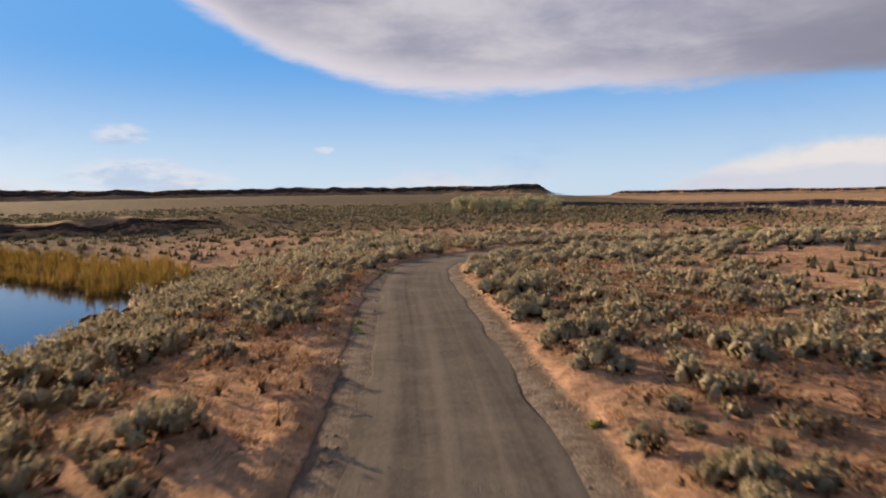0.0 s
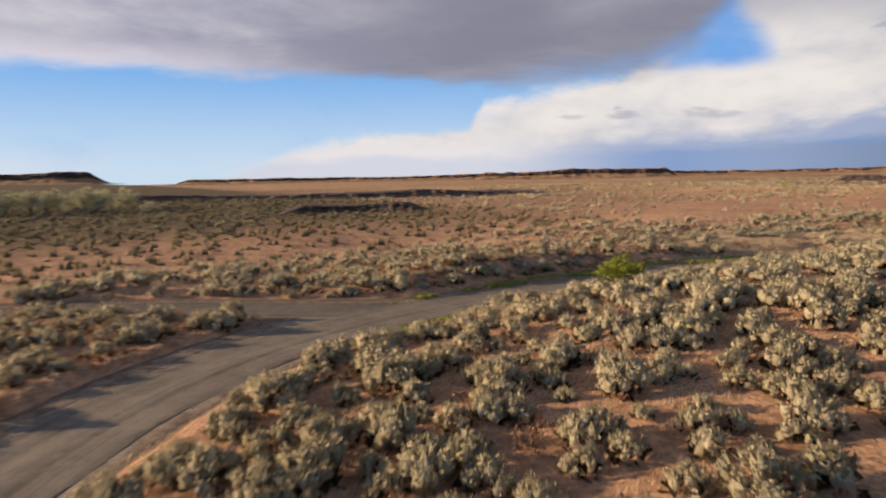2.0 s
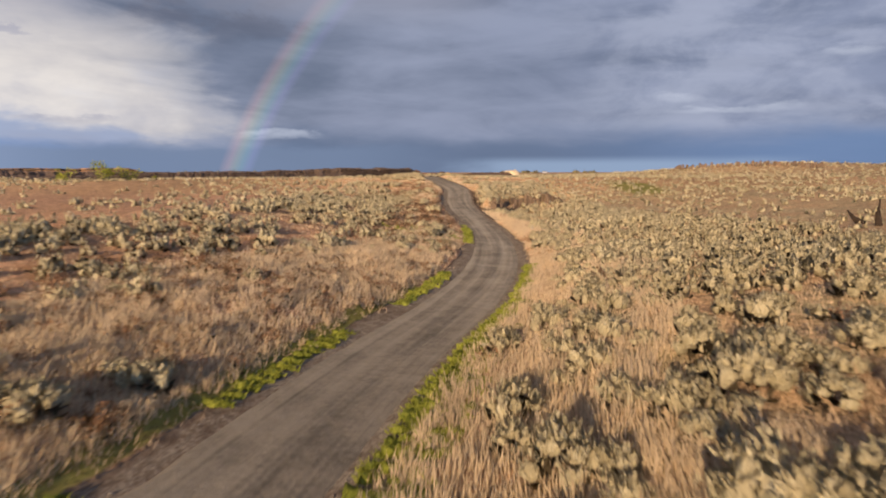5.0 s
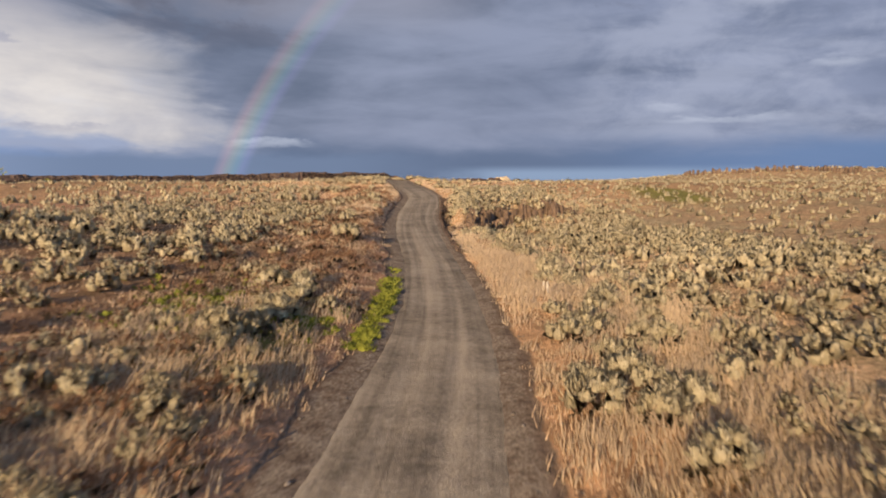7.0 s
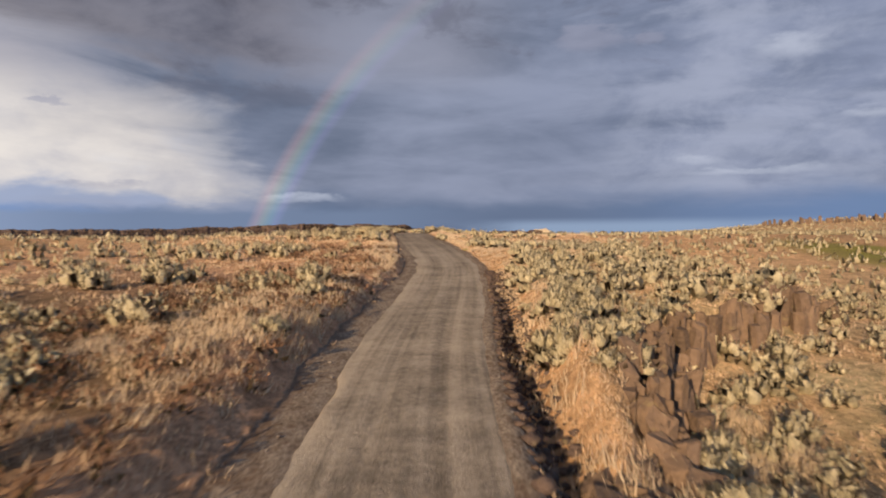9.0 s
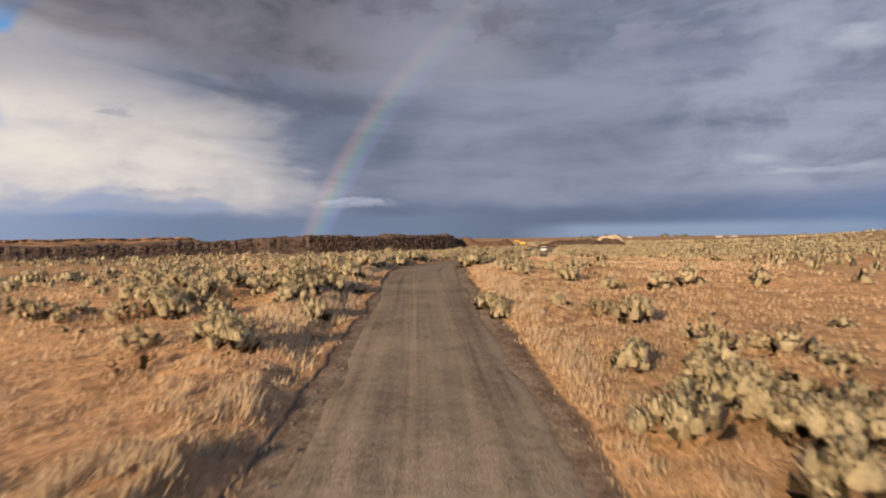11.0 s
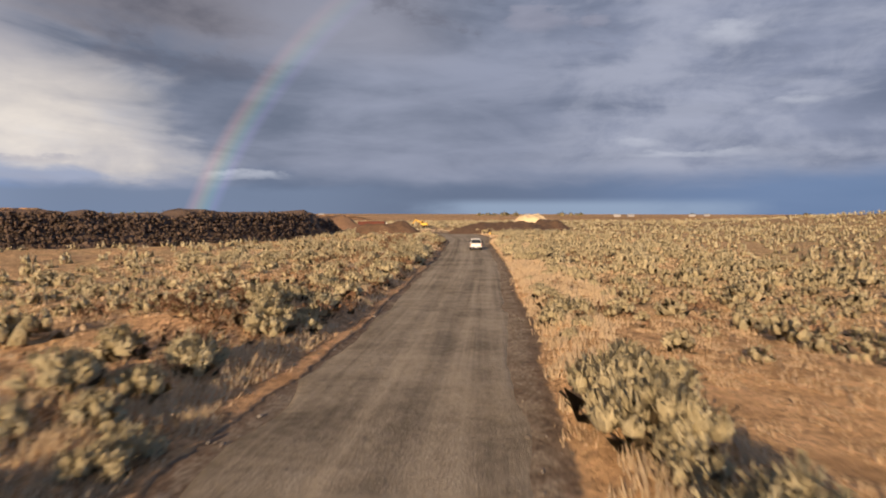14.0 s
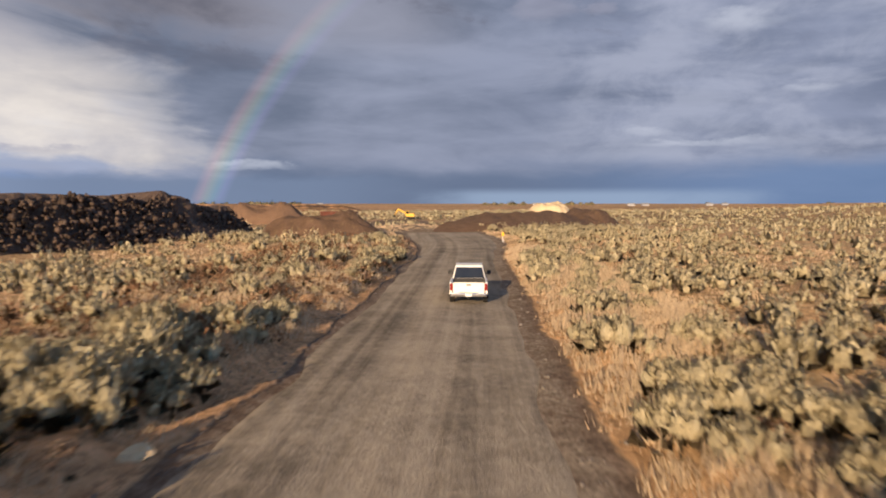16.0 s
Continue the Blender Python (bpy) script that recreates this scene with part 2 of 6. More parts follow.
def plain(name, colour, rough=0.5, metal=0.0, spread=0.15, scale=6.0, spec=0.4, relief=0.0):
    """A surface with faint mottling at two scales."""
    mat, N, bs = material(name, rough, metal, spec)
    p = N.add("ShaderNodeTexCoord").outputs["Object"]
    a = N.noise(p, scale, 5.0)
    b = N.noise(p, scale * 9, 3.0)
    k = N.m("ADD", N.m("MULTIPLY", a, 0.7), N.m("MULTIPLY", b, 0.3))
    lo = tuple(c * (1 - spread) for c in colour[:3]) + (1,)
    hi = tuple(min(1, c * (1 + spread)) for c in colour[:3]) + (1,)
    N.put(bs.inputs["Base Color"], N.mix(N.step(k, 0.3, 0.7), lo, hi))
    N.put(bs.inputs["Roughness"], N.ramp(a, 0.2, 0.8, max(0.02, rough - 0.08), min(1, rough + 0.08)))
    if relief:
        bump(N, bs, b, 0.6, relief)
    return mat


def ground_material():
    mat, N, bs = material("dry_steppe_soil", 0.95, 0, 0.15)
    p = place(N)
    big = N.noise(p, 0.022, 5.0, 0.6)
    mid = N.noise(p, 0.16, 5.0, 0.6)
    fine = N.noise(p, 1.1, 6.0, 0.72)
    grit = N.noise(p, 9.0, 3.0, 0.6)
    mask = N.add("ShaderNodeSeparateColor", {0: attr(N, "cover").outputs["Color"]})
    dirt, tan, green = mask.outputs
    scrub_shade = attr(N, "cover").outputs["Alpha"]
    red = N.mix(N.step(N.m("ADD", N.m("MULTIPLY", mid, 0.45), N.m("MULTIPLY", fine, 0.55)), 0.38, 0.62), (0.35, 0.20, 0.12, 1), (0.84, 0.505, 0.32, 1))
    straw = N.mix(N.step(N.m("ADD", N.m("MULTIPLY", mid, 0.45), N.m("MULTIPLY", fine, 0.55)), 0.38, 0.62), (0.44, 0.27, 0.14, 1), (0.93, 0.60, 0.34, 1))
    c = N.mix(tan, red, straw)
    sere = attr(N, "sere").outputs["Fac"]
    c = N.mix(N.m("MULTIPLY", sere, N.step(N.m("ADD", mid, N.m("MULTIPLY", fine, 0.6)), 0.98, 0.62, 0.35, 1.0)), c, N.mix(N.step(fine, 0.3, 0.7), (0.25, 0.205, 0.115, 1), (0.66, 0.55, 0.34, 1)))
    scrub = N.mix(fine, (0.062, 0.053, 0.028, 1), (0.15, 0.125, 0.068, 1))
    c = N.mix(N.m("MULTIPLY", N.step(N.m("ADD", N.m("MULTIPLY", big, 0.55), N.m("MULTIPLY", mid, 0.45)), 0.47, 0.60), 0.22), c, scrub)
    c = N.mix(N.m("MULTIPLY", scrub_shade, N.step(N.m("ADD", N.m("MULTIPLY", mid, 0.5), N.m("MULTIPLY", fine, 0.5)), 0.80, 0.44, 0.35, 1.0)), c, scrub)
    c = N.mix(N.m("MULTIPLY", N.step(N.m("ADD", green, N.m("MULTIPLY", N.m("SUBTRACT", fine, 0.5), 0.8)), 0.35, 0.7), 0.85), c, N.mix(fine, (0.10, 0.13, 0.025, 1), (0.30, 0.30, 0.06, 1)))
    soil = N.mix(N.step(N.m("ADD", N.m("MULTIPLY", fine, 0.5), N.m("MULTIPLY", grit, 0.5)), 0.35, 0.68), (0.10, 0.074, 0.056, 1), (0.31, 0.228, 0.170, 1))
    spill = N.mix(N.step(grit, 0.3, 0.7), (0.15, 0.126, 0.099, 1), (0.46, 0.39, 0.30, 1))
    soil = N.mix(N.step(N.m("ADD", dirt, N.m("MULTIPLY", N.m("SUBTRACT", fine, 0.5), 0.8)), 0.85, 1.1, 0.0, 0.8), soil, spill)
    c = N.mix(N.step(N.m("ADD", dirt, N.m("MULTIPLY", N.m("SUBTRACT", fine, 0.5), 0.9)), 0.40, 0.62), c, soil)
    litter = N.noise(p, 4.2, 6.0, 0.78, 0.3)
    c = N.mix(N.step(N.m("ADD", litter, N.m("MULTIPLY", N.m("SUBTRACT", mid, 0.5), 0.5)), 0.50, 0.66, 0.0, 0.62), c, (0.115, 0.066, 0.040, 1))
    N.put(bs.inputs["Base Color"], c)
    # matted grass stands up in lumps and blades; bare soil lies flat
    blades = N.noise(p, 3.4, 5.0, 0.75)
    bare = N.step(dirt, 0.75, 0.25, 0.10, 1.0)
    height = N.m("ADD", N.m("MULTIPLY", fine, 0.5), N.m("ADD", N.m("MULTIPLY", blades, 0.55), N.m("MULTIPLY", grit, 0.22)))
    bump(N, bs, N.m("MULTIPLY", height, bare), 1.0, 0.38)
    return mat


def gravel_material():
    mat, N, bs = material("grey_gravel", 0.95, 0, 0.12)
    p = place(N)
    uv = attr(N, "lane").outputs["Vector"]
    sp = N.add("ShaderNodeSeparateXYZ", {0: uv})
    along, across, _ = sp.outputs
    streak = N.noise(N.vec(N.m("MULTIPLY", along, 0.05), N.m("MULTIPLY", across, 1.7), 0.0), 1.0, 5.0, 0.72, 1.2)
    tracks = N.noise(N.vec(N.m("MULTIPLY", along, 0.012), N.m("MULTIPLY", across, 0.85), 3.0), 1.0, 4.0, 0.6, 0.8)
    wash = N.noise(N.vec(N.m("MULTIPLY", along, 0.9), N.m("MULTIPLY", across, 0.35), 7.0), 1.0, 3.0, 0.6, 0.6)
    patch = N.noise(p, 0.28, 5.0, 0.6)
    fine = N.noise(p, 3.5, 6.0, 0.7)
    grit = N.noise(p, 16.0, 3.0, 0.6)
    k = N.m("ADD", N.m("ADD", N.m("MULTIPLY", streak, 0.16), N.m("MULTIPLY", tracks, 0.44)), N.m("ADD", N.m("MULTIPLY", patch, 0.30), N.m("ADD", N.m("MULTIPLY", wash, 0.14), N.m("MULTIPLY", fine, 0.28))))
    c = N.mix(N.step(k, 0.47, 0.80), (0.12, 0.103, 0.084, 1), (0.46, 0.398, 0.318, 1))
    c = N.mix(N.step(along, 345.0, 270.0, 0.0, 0.42), c, (0.078, 0.070, 0.064, 1))
    c = N.mix(N.step(along, 165.0, 115.0, 0.0, 0.32), c, (0.078, 0.070, 0.064, 1))
    c = N.mix(N.m("MULTIPLY", N.step(along, 450.0, 515.0, 0.0, 0.34), N.step(along, 610.0, 560.0)), c, (0.115, 0.088, 0.064, 1))
    c = N.mix(N.step(grit, 0.6, 0.8, 0.0, 0.55), c, (0.34, 0.31, 0.29, 1))
    c = N.mix(N.step(grit, 0.42, 0.25, 0.0, 0.6), c, (0.05, 0.042, 0.038, 1))
    N.put(bs.inputs["Base Color"], c)
    bump(N, bs, N.m("ADD", N.m("MULTIPLY", fine, 0.5), N.m("ADD", N.m("MULTIPLY", grit, 0.5), N.m("MULTIPLY", wash, 0.5))), 1.0, 0.10)
    return mat


def leaf_material(name, dark, light, rough=0.8, through=0.18, stretch=0.45):
    """Foliage: tint varies bush by bush, sprig by sprig, and with the fine grain of leaves; the shade of gaps between
    tufts is painted in by noise.
    """
    mat, N, bs = material(name, rough, 0, 0.15)
    t = attr(N, "tint").outputs["Fac"]
    o = N.add("ShaderNodeObjectInfo").outputs["Random"]
    isl = N.add("ShaderNodeNewGeometry").outputs["Random Per Island"]
    p = place(N)
    sp = N.add("ShaderNodeSeparateXYZ", {0: p}).outputs
    q = N.vec(sp[0], sp[1], N.m("MULTIPLY", sp[2], stretch))
    n = N.noise(p, 0.35, 3.0)
    grain = N.noise(q, 13.0, 5.0, 0.72)
    tuft = N.noise(q, 5.2, 3.0, 0.6, 0.3)
    fleck = N.noise(q, 34.0, 2.0, 0.6)
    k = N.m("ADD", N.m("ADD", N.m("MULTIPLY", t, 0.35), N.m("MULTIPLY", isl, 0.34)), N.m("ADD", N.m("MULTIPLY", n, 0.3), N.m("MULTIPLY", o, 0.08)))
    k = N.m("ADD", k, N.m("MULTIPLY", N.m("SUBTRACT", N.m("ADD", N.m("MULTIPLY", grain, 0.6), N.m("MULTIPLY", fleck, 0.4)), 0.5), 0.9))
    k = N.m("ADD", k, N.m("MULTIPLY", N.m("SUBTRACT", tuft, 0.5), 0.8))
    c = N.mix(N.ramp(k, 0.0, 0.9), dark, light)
    # brown twigs inside the bush, their tone also carrying its inner shade
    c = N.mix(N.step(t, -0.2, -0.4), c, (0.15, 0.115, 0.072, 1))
    N.put(bs.inputs["Base Color"], c)
    bump(N, bs, N.m("ADD", N.m("MULTIPLY", tuft, 0.8), N.m("MULTIPLY", grain, 0.45)), 1.0, 0.34)
    tr = N.add("ShaderNodeBsdfTranslucent", {0: c})
    mx = N.add("ShaderNodeMixShader", {0: through, 1: bs.outputs[0], 2: tr.outputs[0]})
    out = [x for x in N.tree.nodes if x.type == "OUTPUT_MATERIAL"][0]
    N.put(out.inputs[0], mx.outputs[0])
    return mat


def rock_material(name, dark, light):
    mat, N, bs = material(name, 0.85, 0, 0.3)
    p = place(N)
    a = N.noise(p, 0.5, 6.0, 0.65)
    b = N.noise(p, 4.0, 6.0, 0.7)
    o = N.add("ShaderNodeObjectInfo").outputs["Random"]
    isl = N.add("ShaderNodeNewGeometry").outputs["Random Per Island"]
    k = N.m("ADD", N.m("ADD", N.m("MULTIPLY", a, 0.4), N.m("MULTIPLY", b, 0.4)), N.m("ADD", N.m("MULTIPLY", isl, 0.25), N.m("MULTIPLY", o, 0.15)))
    c = N.mix(N.step(k, 0.3, 0.85), dark, light)
    c = N.mix(N.step(N.noise(p, 2.2, 5.0), 0.6, 0.72, 0.0, 0.5), c, (0.24, 0.19, 0.10, 1))
    N.put(bs.inputs["Base Color"], c)
    bump(N, bs, N.m("ADD", a, b), 0.9, 0.12)
    return mat


def water_material():
    mat, N, bs = material("still_lake_water", 0.06, 0, 0.5)
    N.put(bs.inputs["Base Color"], (0.012, 0.02, 0.03, 1))
    bump(N, bs, N.noise(place(N), 1.2, 3.0), 0.10, 0.03)
    return mat


M_GROUND = ground_material()
M_ROAD = gravel_material()
M_SAGE = leaf_material("sagebrush_foliage", (0.42, 0.36, 0.222, 1), (0.95, 0.85, 0.60, 1), through=0.20)
M_GREEN = leaf_material("green_weed_leaves", (0.10, 0.14, 0.02, 1), (0.46, 0.48, 0.08, 1))
M_STRAW = leaf_material("dry_grass_blades", (0.47, 0.325, 0.20, 1), (0.95, 0.745, 0.51, 1), through=0.3)
M_TALL = leaf_material("tall_pinkish_grass_blades", (0.48, 0.36, 0.235, 1), (0.95, 0.78, 0.56, 1), through=0.3)
M_REED = leaf_material("golden_reeds", (0.13, 0.11, 0.03, 1), (0.72, 0.46, 0.11, 1))
M_WILLOW = leaf_material("pale_willow_leaves", (0.36, 0.35, 0.19, 1), (0.78, 0.74, 0.48, 1))
# darker copy of the sagebrush foliage: a shaded look put into the colour
M_DIM_FOLIAGE = leaf_material("dimmed_olive_foliage", (0.11, 0.098, 0.052, 1), (0.50, 0.44, 0.27, 1), through=0.2)
M_RUSTY = leaf_material("dead_rusty_brush", (0.13, 0.075, 0.045, 1), (0.70, 0.42, 0.26, 1), through=0.25)
M_SNAG = plain("charred_dark_wood", (0.035, 0.024, 0.018, 1), 0.9, 0, 0.35, 3.0, 0.2, 0.03)
M_WOOD = plain("weathered_grey_wood", (0.20, 0.165, 0.13, 1), 0.9, 0, 0.35, 3.0, 0.2, 0.02)
M_BASALT = rock_material("dark_basalt", (0.022, 0.017, 0.016, 1), (0.135, 0.095, 0.078, 1))
M_BROWN = rock_material("brown_basalt_column", (0.045, 0.032, 0.024, 1), (0.235, 0.162, 0.112, 1))
M_GRIT = rock_material("grey_gravel_stone", (0.09, 0.075, 0.065, 1), (0.36, 0.32, 0.29, 1))
M_SPOIL = rock_material("brown_spoil_earth", (0.06, 0.038, 0.026, 1), (0.20, 0.125, 0.085, 1))
M_WATER = water_material()


# ---------------------------------------------------------------- plan of the road and the land
def vnoise(x, y, seed):
    xi, yi = np.floor(x).astype(np.int64), np.floor(y).astype(np.int64)
    xf, yf = x - xi, y - yi
    u, v = xf * xf * (3 - 2 * xf), yf * yf * (3 - 2 * yf)

    def hsh(a, b):
        n = (a * 374761393 + b * 668265263 + seed * 1442695041) & 0xFFFFFFFF
        n = ((n ^ (n >> 13)) * 1274126177) & 0xFFFFFFFF
        return ((n ^ (n >> 16)) & 0xFFFF) / 65535.0

    a = hsh(xi, yi) * (1 - u) + hsh(xi + 1, yi) * u
    b = hsh(xi, yi + 1) * (1 - u) + hsh(xi + 1, yi + 1) * u
    return (a * (1 - v) + b * v) * 2 - 1


def fbm(x, y, size, octaves=4, seed=1):
    out, amp, total = 0.0, 1.0, 0.0
    for k in range(octaves):
        out = out + amp * vnoise(x / size + 17.3 * k, y / size - 9.1 * k, seed + k)
        total += amp
        amp, size = amp * 0.5, size * 0.5
    return out / total


def smooth(x, a, b):
    t = np.clip((x - a) / (b - a), 0, 1)
    return t * t * (3 - 2 * t)


CENTRE = [(2.2, -60), (2.4, -20), (2.0, 15), (0.4, 40), (-1.2, 62), (-0.8, 78), (2.5, 90), (8, 100), (16, 108), (27, 114.5), (44, 118.5), (66, 119.6),
          (88, 119.8), (103, 117.5), (118.5, 110.9), (134, 102.6), (150, 92.5), (166, 84), (186, 76.2), (206.5, 70.5), (229, 65.6), (250, 60.2), (272, 53.2),
          (288, 48.8), (307.5, 45.6), (330, 42.4), (354, 38.8), (369, 33.8), (386, 25.6), (408, 15.7), (434, 4.4), (456, -5.1), (482, -15.8), (510, -27), (532, -35.5), (560, -43)]
LEVEL = [0.2, 0, 0, 0, -0.15, -0.4, -0.7, -0.9, -1.1, -1.4, -1.8, -2.4, -3.0, -3.5, -3.9, -4.4, -4.75, -4.7, -4.45, -4.05, -3.2, -2.25, -1.1, -0.1, 1.0, 2.1,
         3.15, 3.1, 2.9, 2.15, 1.55, 1.65, 1.4, 1.3, 1.3, 1.4]


def spline(points, step=1.0):
    p = np.array(points, float)
    p = np.vstack([2 * p[0] - p[1], p, 2 * p[-1] - p[-2]])
    out = []
    for k in range(1, len(p) - 2):
        n = max(2, int(np.linalg.norm(p[k + 1, :2] - p[k, :2]) / step))
        t = np.linspace(0, 1, n, endpoint=False)[:, None]
        a, b, c, d = p[k - 1], p[k], p[k + 1], p[k + 2]
        out.append(0.5 * ((2 * b) + (c - a) * t + (2 * a - 5 * b + 4 * c - d) * t**2 + (3 * b - a - 3 * c + d) * t**3))
    out.append(p[-2][None])
    return np.vstack(out)


LINE = spline([(x, y, z) for (x, y), z in zip(CENTRE, LEVEL)])
LINE_S = np.r_[0, np.cumsum(np.linalg.norm(np.diff(LINE[:, :2], axis=0), axis=1))]
SIDE_LINE = spline([(42, 118, -1.8), (34, 124, -1.6), (22, 134, -1.4), (8, 142, -1.2), (-14, 150, -0.9), (-45, 157, -0.6), (-90, 162, -0.4)])
TANGENT = np.gradient(LINE[:, :2], axis=0)
TANGENT /= np.linalg.norm(TANGENT, axis=1)[:, None]
COARSE = LINE[::12]


def half_width(s):
    return 3.3 - 0.75 * np.exp(-(((s - 375) / 32) ** 2)) + 0.6 * smooth(s, 150, 110) + 0.6 * smooth(s, 560, 620) + 0.9 * np.exp(-(((s - 188) / 14) ** 2)) + 2.5 * smooth(s, 700, 740)


def nearest(x, y, line=None):
    """Distance to the road's middle, station along it and side (+ left, - right)."""
    ln = LINE if line is None else line
    x, y = np.ravel(x), np.ravel(y)
    best = np.full(len(x), 1e18)
    idx = np.zeros(len(x), int)
    for k in range(0, len(ln), 3):
        d = (x - ln[k, 0]) ** 2 + (y - ln[k, 1]) ** 2
        hit = d < best
        best[hit], idx[hit] = d[hit], k
    for off in (-1, 1):
        k = np.clip(idx + off, 0, len(ln) - 1)
        d = (x - ln[k, 0]) ** 2 + (y - ln[k, 1]) ** 2
        hit = d < best
        best[hit], idx[hit] = d[hit], k[hit]
    if line is None:
        tx, ty = TANGENT[idx, 0], TANGENT[idx, 1]
        side = np.sign(tx * (y - ln[idx, 1]) - ty * (x - ln[idx, 0]))
    else:
        side = np.ones(len(x))
    return np.sqrt(best), idx, side


def mean_level(x, y):
    num, den = 0.0, 0.0
    for cx, cy, cz in COARSE:
        w = 1.0 / ((x - cx) ** 2 + (y - cy) ** 2 + 120) ** 1.5
        num, den = num + w * cz, den + w
    return num / den


def gauss(x, y, cx, cy, sx, sy, amp, turn=0.0):
    c, s = math.cos(radians(turn)), math.sin(radians(turn))
    u, v = (x - cx) * c + (y - cy) * s, -(x - cx) * s + (y - cy) * c
    return amp * np.exp(-((u / sx) ** 2) - (v / sy) ** 2)


def lake_depth(x, y):
    """1 well inside the lake, 0 outside."""
    shore = np.interp(y, [-80, 10, 41, 52, 66, 77, 86, 98, 112, 130], [-40, -31, -29.5, -31, -33.5, -40, -54, -70, -95, -140])
    return smooth(shore + fbm(x, y, 9, 3, 5) * 2.0 - x, -3.0, 5.0) * smooth(y, 128, 112)


CROP = spline([(235.5, 58.2, 0), (238, 56.0, 0), (242, 53.8, 0), (247, 50.6, 0), (252.2, 46.6, 0), (254.6, 42, 0), (256.2, 37, 0), (258.5, 31, 0), (262, 25, 0)], 0.8)
CROP_S = np.r_[0, np.cumsum(np.linalg.norm(np.diff(CROP[:, :2], axis=0), axis=1))]


def terrace(x, y):
    """The grassy step that the row of basalt columns holds up: 1 on top beside the columns, 0 below them."""
    ds, k, _ = nearest(x, y, CROP)
    j = np.clip(k, 1, len(CROP) - 2)
    tx, ty = CROP[j + 1, 0] - CROP[j - 1, 0], CROP[j + 1, 1] - CROP[j - 1, 1]
    left = np.sign(tx * (y - CROP[j, 1]) - ty * (x - CROP[j, 0])) * ds
    return smooth(left, 0.2, 1.3) * np.exp(-((ds / 13) ** 2)) * (0.35 + 0.65 * smooth(CROP_S[k], 1, 12)) * smooth(CROP_S[k], CROP_S[-1], CROP_S[-1] - 10)


def tussock(x, y, d, hw):
    """Small hummocks of matted grass beside the road."""
    drift = smooth(fbm(x, y, 7, 2, 151), -0.45, 0.35)
    lump = np.maximum(vnoise(x / 1.25, y / 0.95, 153), 0) * 0.30 + 0.13 * vnoise(x / 0.62 + 3, y / 0.55, 155) + 0.16 * fbm(x, y, 2.6, 1, 157)
    return lump * (0.35 + 0.65 * drift) * smooth(d, hw + 0.9, hw + 2.6)


def land(x, y):
    """Height of the ground."""
    shape = np.shape(x)
    x, y = np.ravel(np.asarray(x, float)), np.ravel(np.asarray(y, float))
    d, idx, side = nearest(x, y)
    s = LINE_S[idx]
    far = np.hypot(x - 250, y - 60)
    plateau = np.interp(x, [30, 120, 280, 345, 390, 430], [0.0, -0.4, -0.4, 2.4, 2.3, 1.5])
    plateau = plateau * smooth(far, 900, 300)
    base = plateau + (mean_level(x, y) - plateau) * np.exp(-((d / 26) ** 2))
    base += (LINE[idx, 2] - mean_level(LINE[idx, 0], LINE[idx, 1])) * np.exp(-((d / 14) ** 2))
    h = base
    off = np.where(side < 0, smooth(d, 4.5, 12), smooth(d, 5, 16))
    h += off * (gauss(x, y, 62, 92, 24, 20, 2.5) + gauss(x, y, 136, 82, 22, 16, 2.0) + gauss(x, y, 101, 93, 26, 16, 2.1))
    h += off * (gauss(x, y, 130, 148, 45, 18, 1.4) + gauss(x, y, 60, 152, 26, 20, -1.6) + gauss(x, y, 190, 116, 40, 18, 1.2))
    h += off * (gauss(x, y, 235, 24, 60, 32, -3.6, -15) + gauss(x, y, 243, 46, 14, 9, -1.6))
    h += gauss(x, y, 281, 36, 20, 13, 2.2, -18) * smooth(d, 3.5, 9)
    h += gauss(x, y, -72, 214, 24, 9, 4.2, -8) + gauss(x, y, -112, 172, 30, 8, 2.6, 5)
    h += gauss(x, y, 500, -275, 150, 62, 10.5) + gauss(x, y, 700, -420, 260, 90, 7.0)
    h += gauss(x, y, -350, 1450, 1000, 800, 15.0) * smooth(0.18 * y - x, -160, 60) * smooth(y, 260, 800) + gauss(x, y, 900, 500, 260, 200, 5.0) + gauss(x, y, -300, 700, 300, 200, 5.0)
    h += smooth(d, 4, 14) * (0.42 * fbm(x, y, 14, 4, 11) + 0.22 * fbm(x, y, 3.6, 2, 21) + 0.17 * np.abs(fbm(x + 0.35 * y, 1.5 * y, 2.6, 2, 25)) - 0.06) + smooth(d, 15, 60) * 0.8 * fbm(x, y, 60, 3, 31)
    hw = half_width(s)
    rough0 = fbm(x, y, 4, 3, 43)
    # hummocky ground on the left, rising away from the road
    h += (side > 0) * smooth(d, hw + 2.2, hw + 5.0) * np.exp(-((d / 24) ** 2)) * (0.18 + 0.5 * np.abs(fbm(x, y, 8, 2, 161)) + 0.3 * fbm(x, y, 4.5, 2, 163)) * smooth(s, 200, 240)
    h += 0.28 * (side > 0) * smooth(d, hw + 1.9 + 0.8 * rough0, hw + 3.4 + 0.8 * rough0) * np.exp(-((d / 28) ** 2)) * smooth(s, 360, 385) * smooth(s, 470, 430)
    # banks: cut on the left, a drop on the right near the outcrop
    rough = 0.9 * fbm(x, y, 5, 3, 41) + 0.35 * vnoise(x / 0.9, y / 0.9, 47)
    h += (0.30 + 0.15 * smooth(s, 395, 420)) * (side > 0) * smooth(d, hw + 1.5 + rough - 0.6 * smooth(s, 560, 620), hw + 2.4 + rough - 0.6 * smooth(s, 560, 620)) * np.exp(-((d / 18) ** 2))
    h += 0.30 * (side < 0) * smooth(d, hw + 1.2 + rough, hw + 2.2 + rough) * np.exp(-((d / 14) ** 2)) * smooth(np.abs(s - 425), 40, 80)
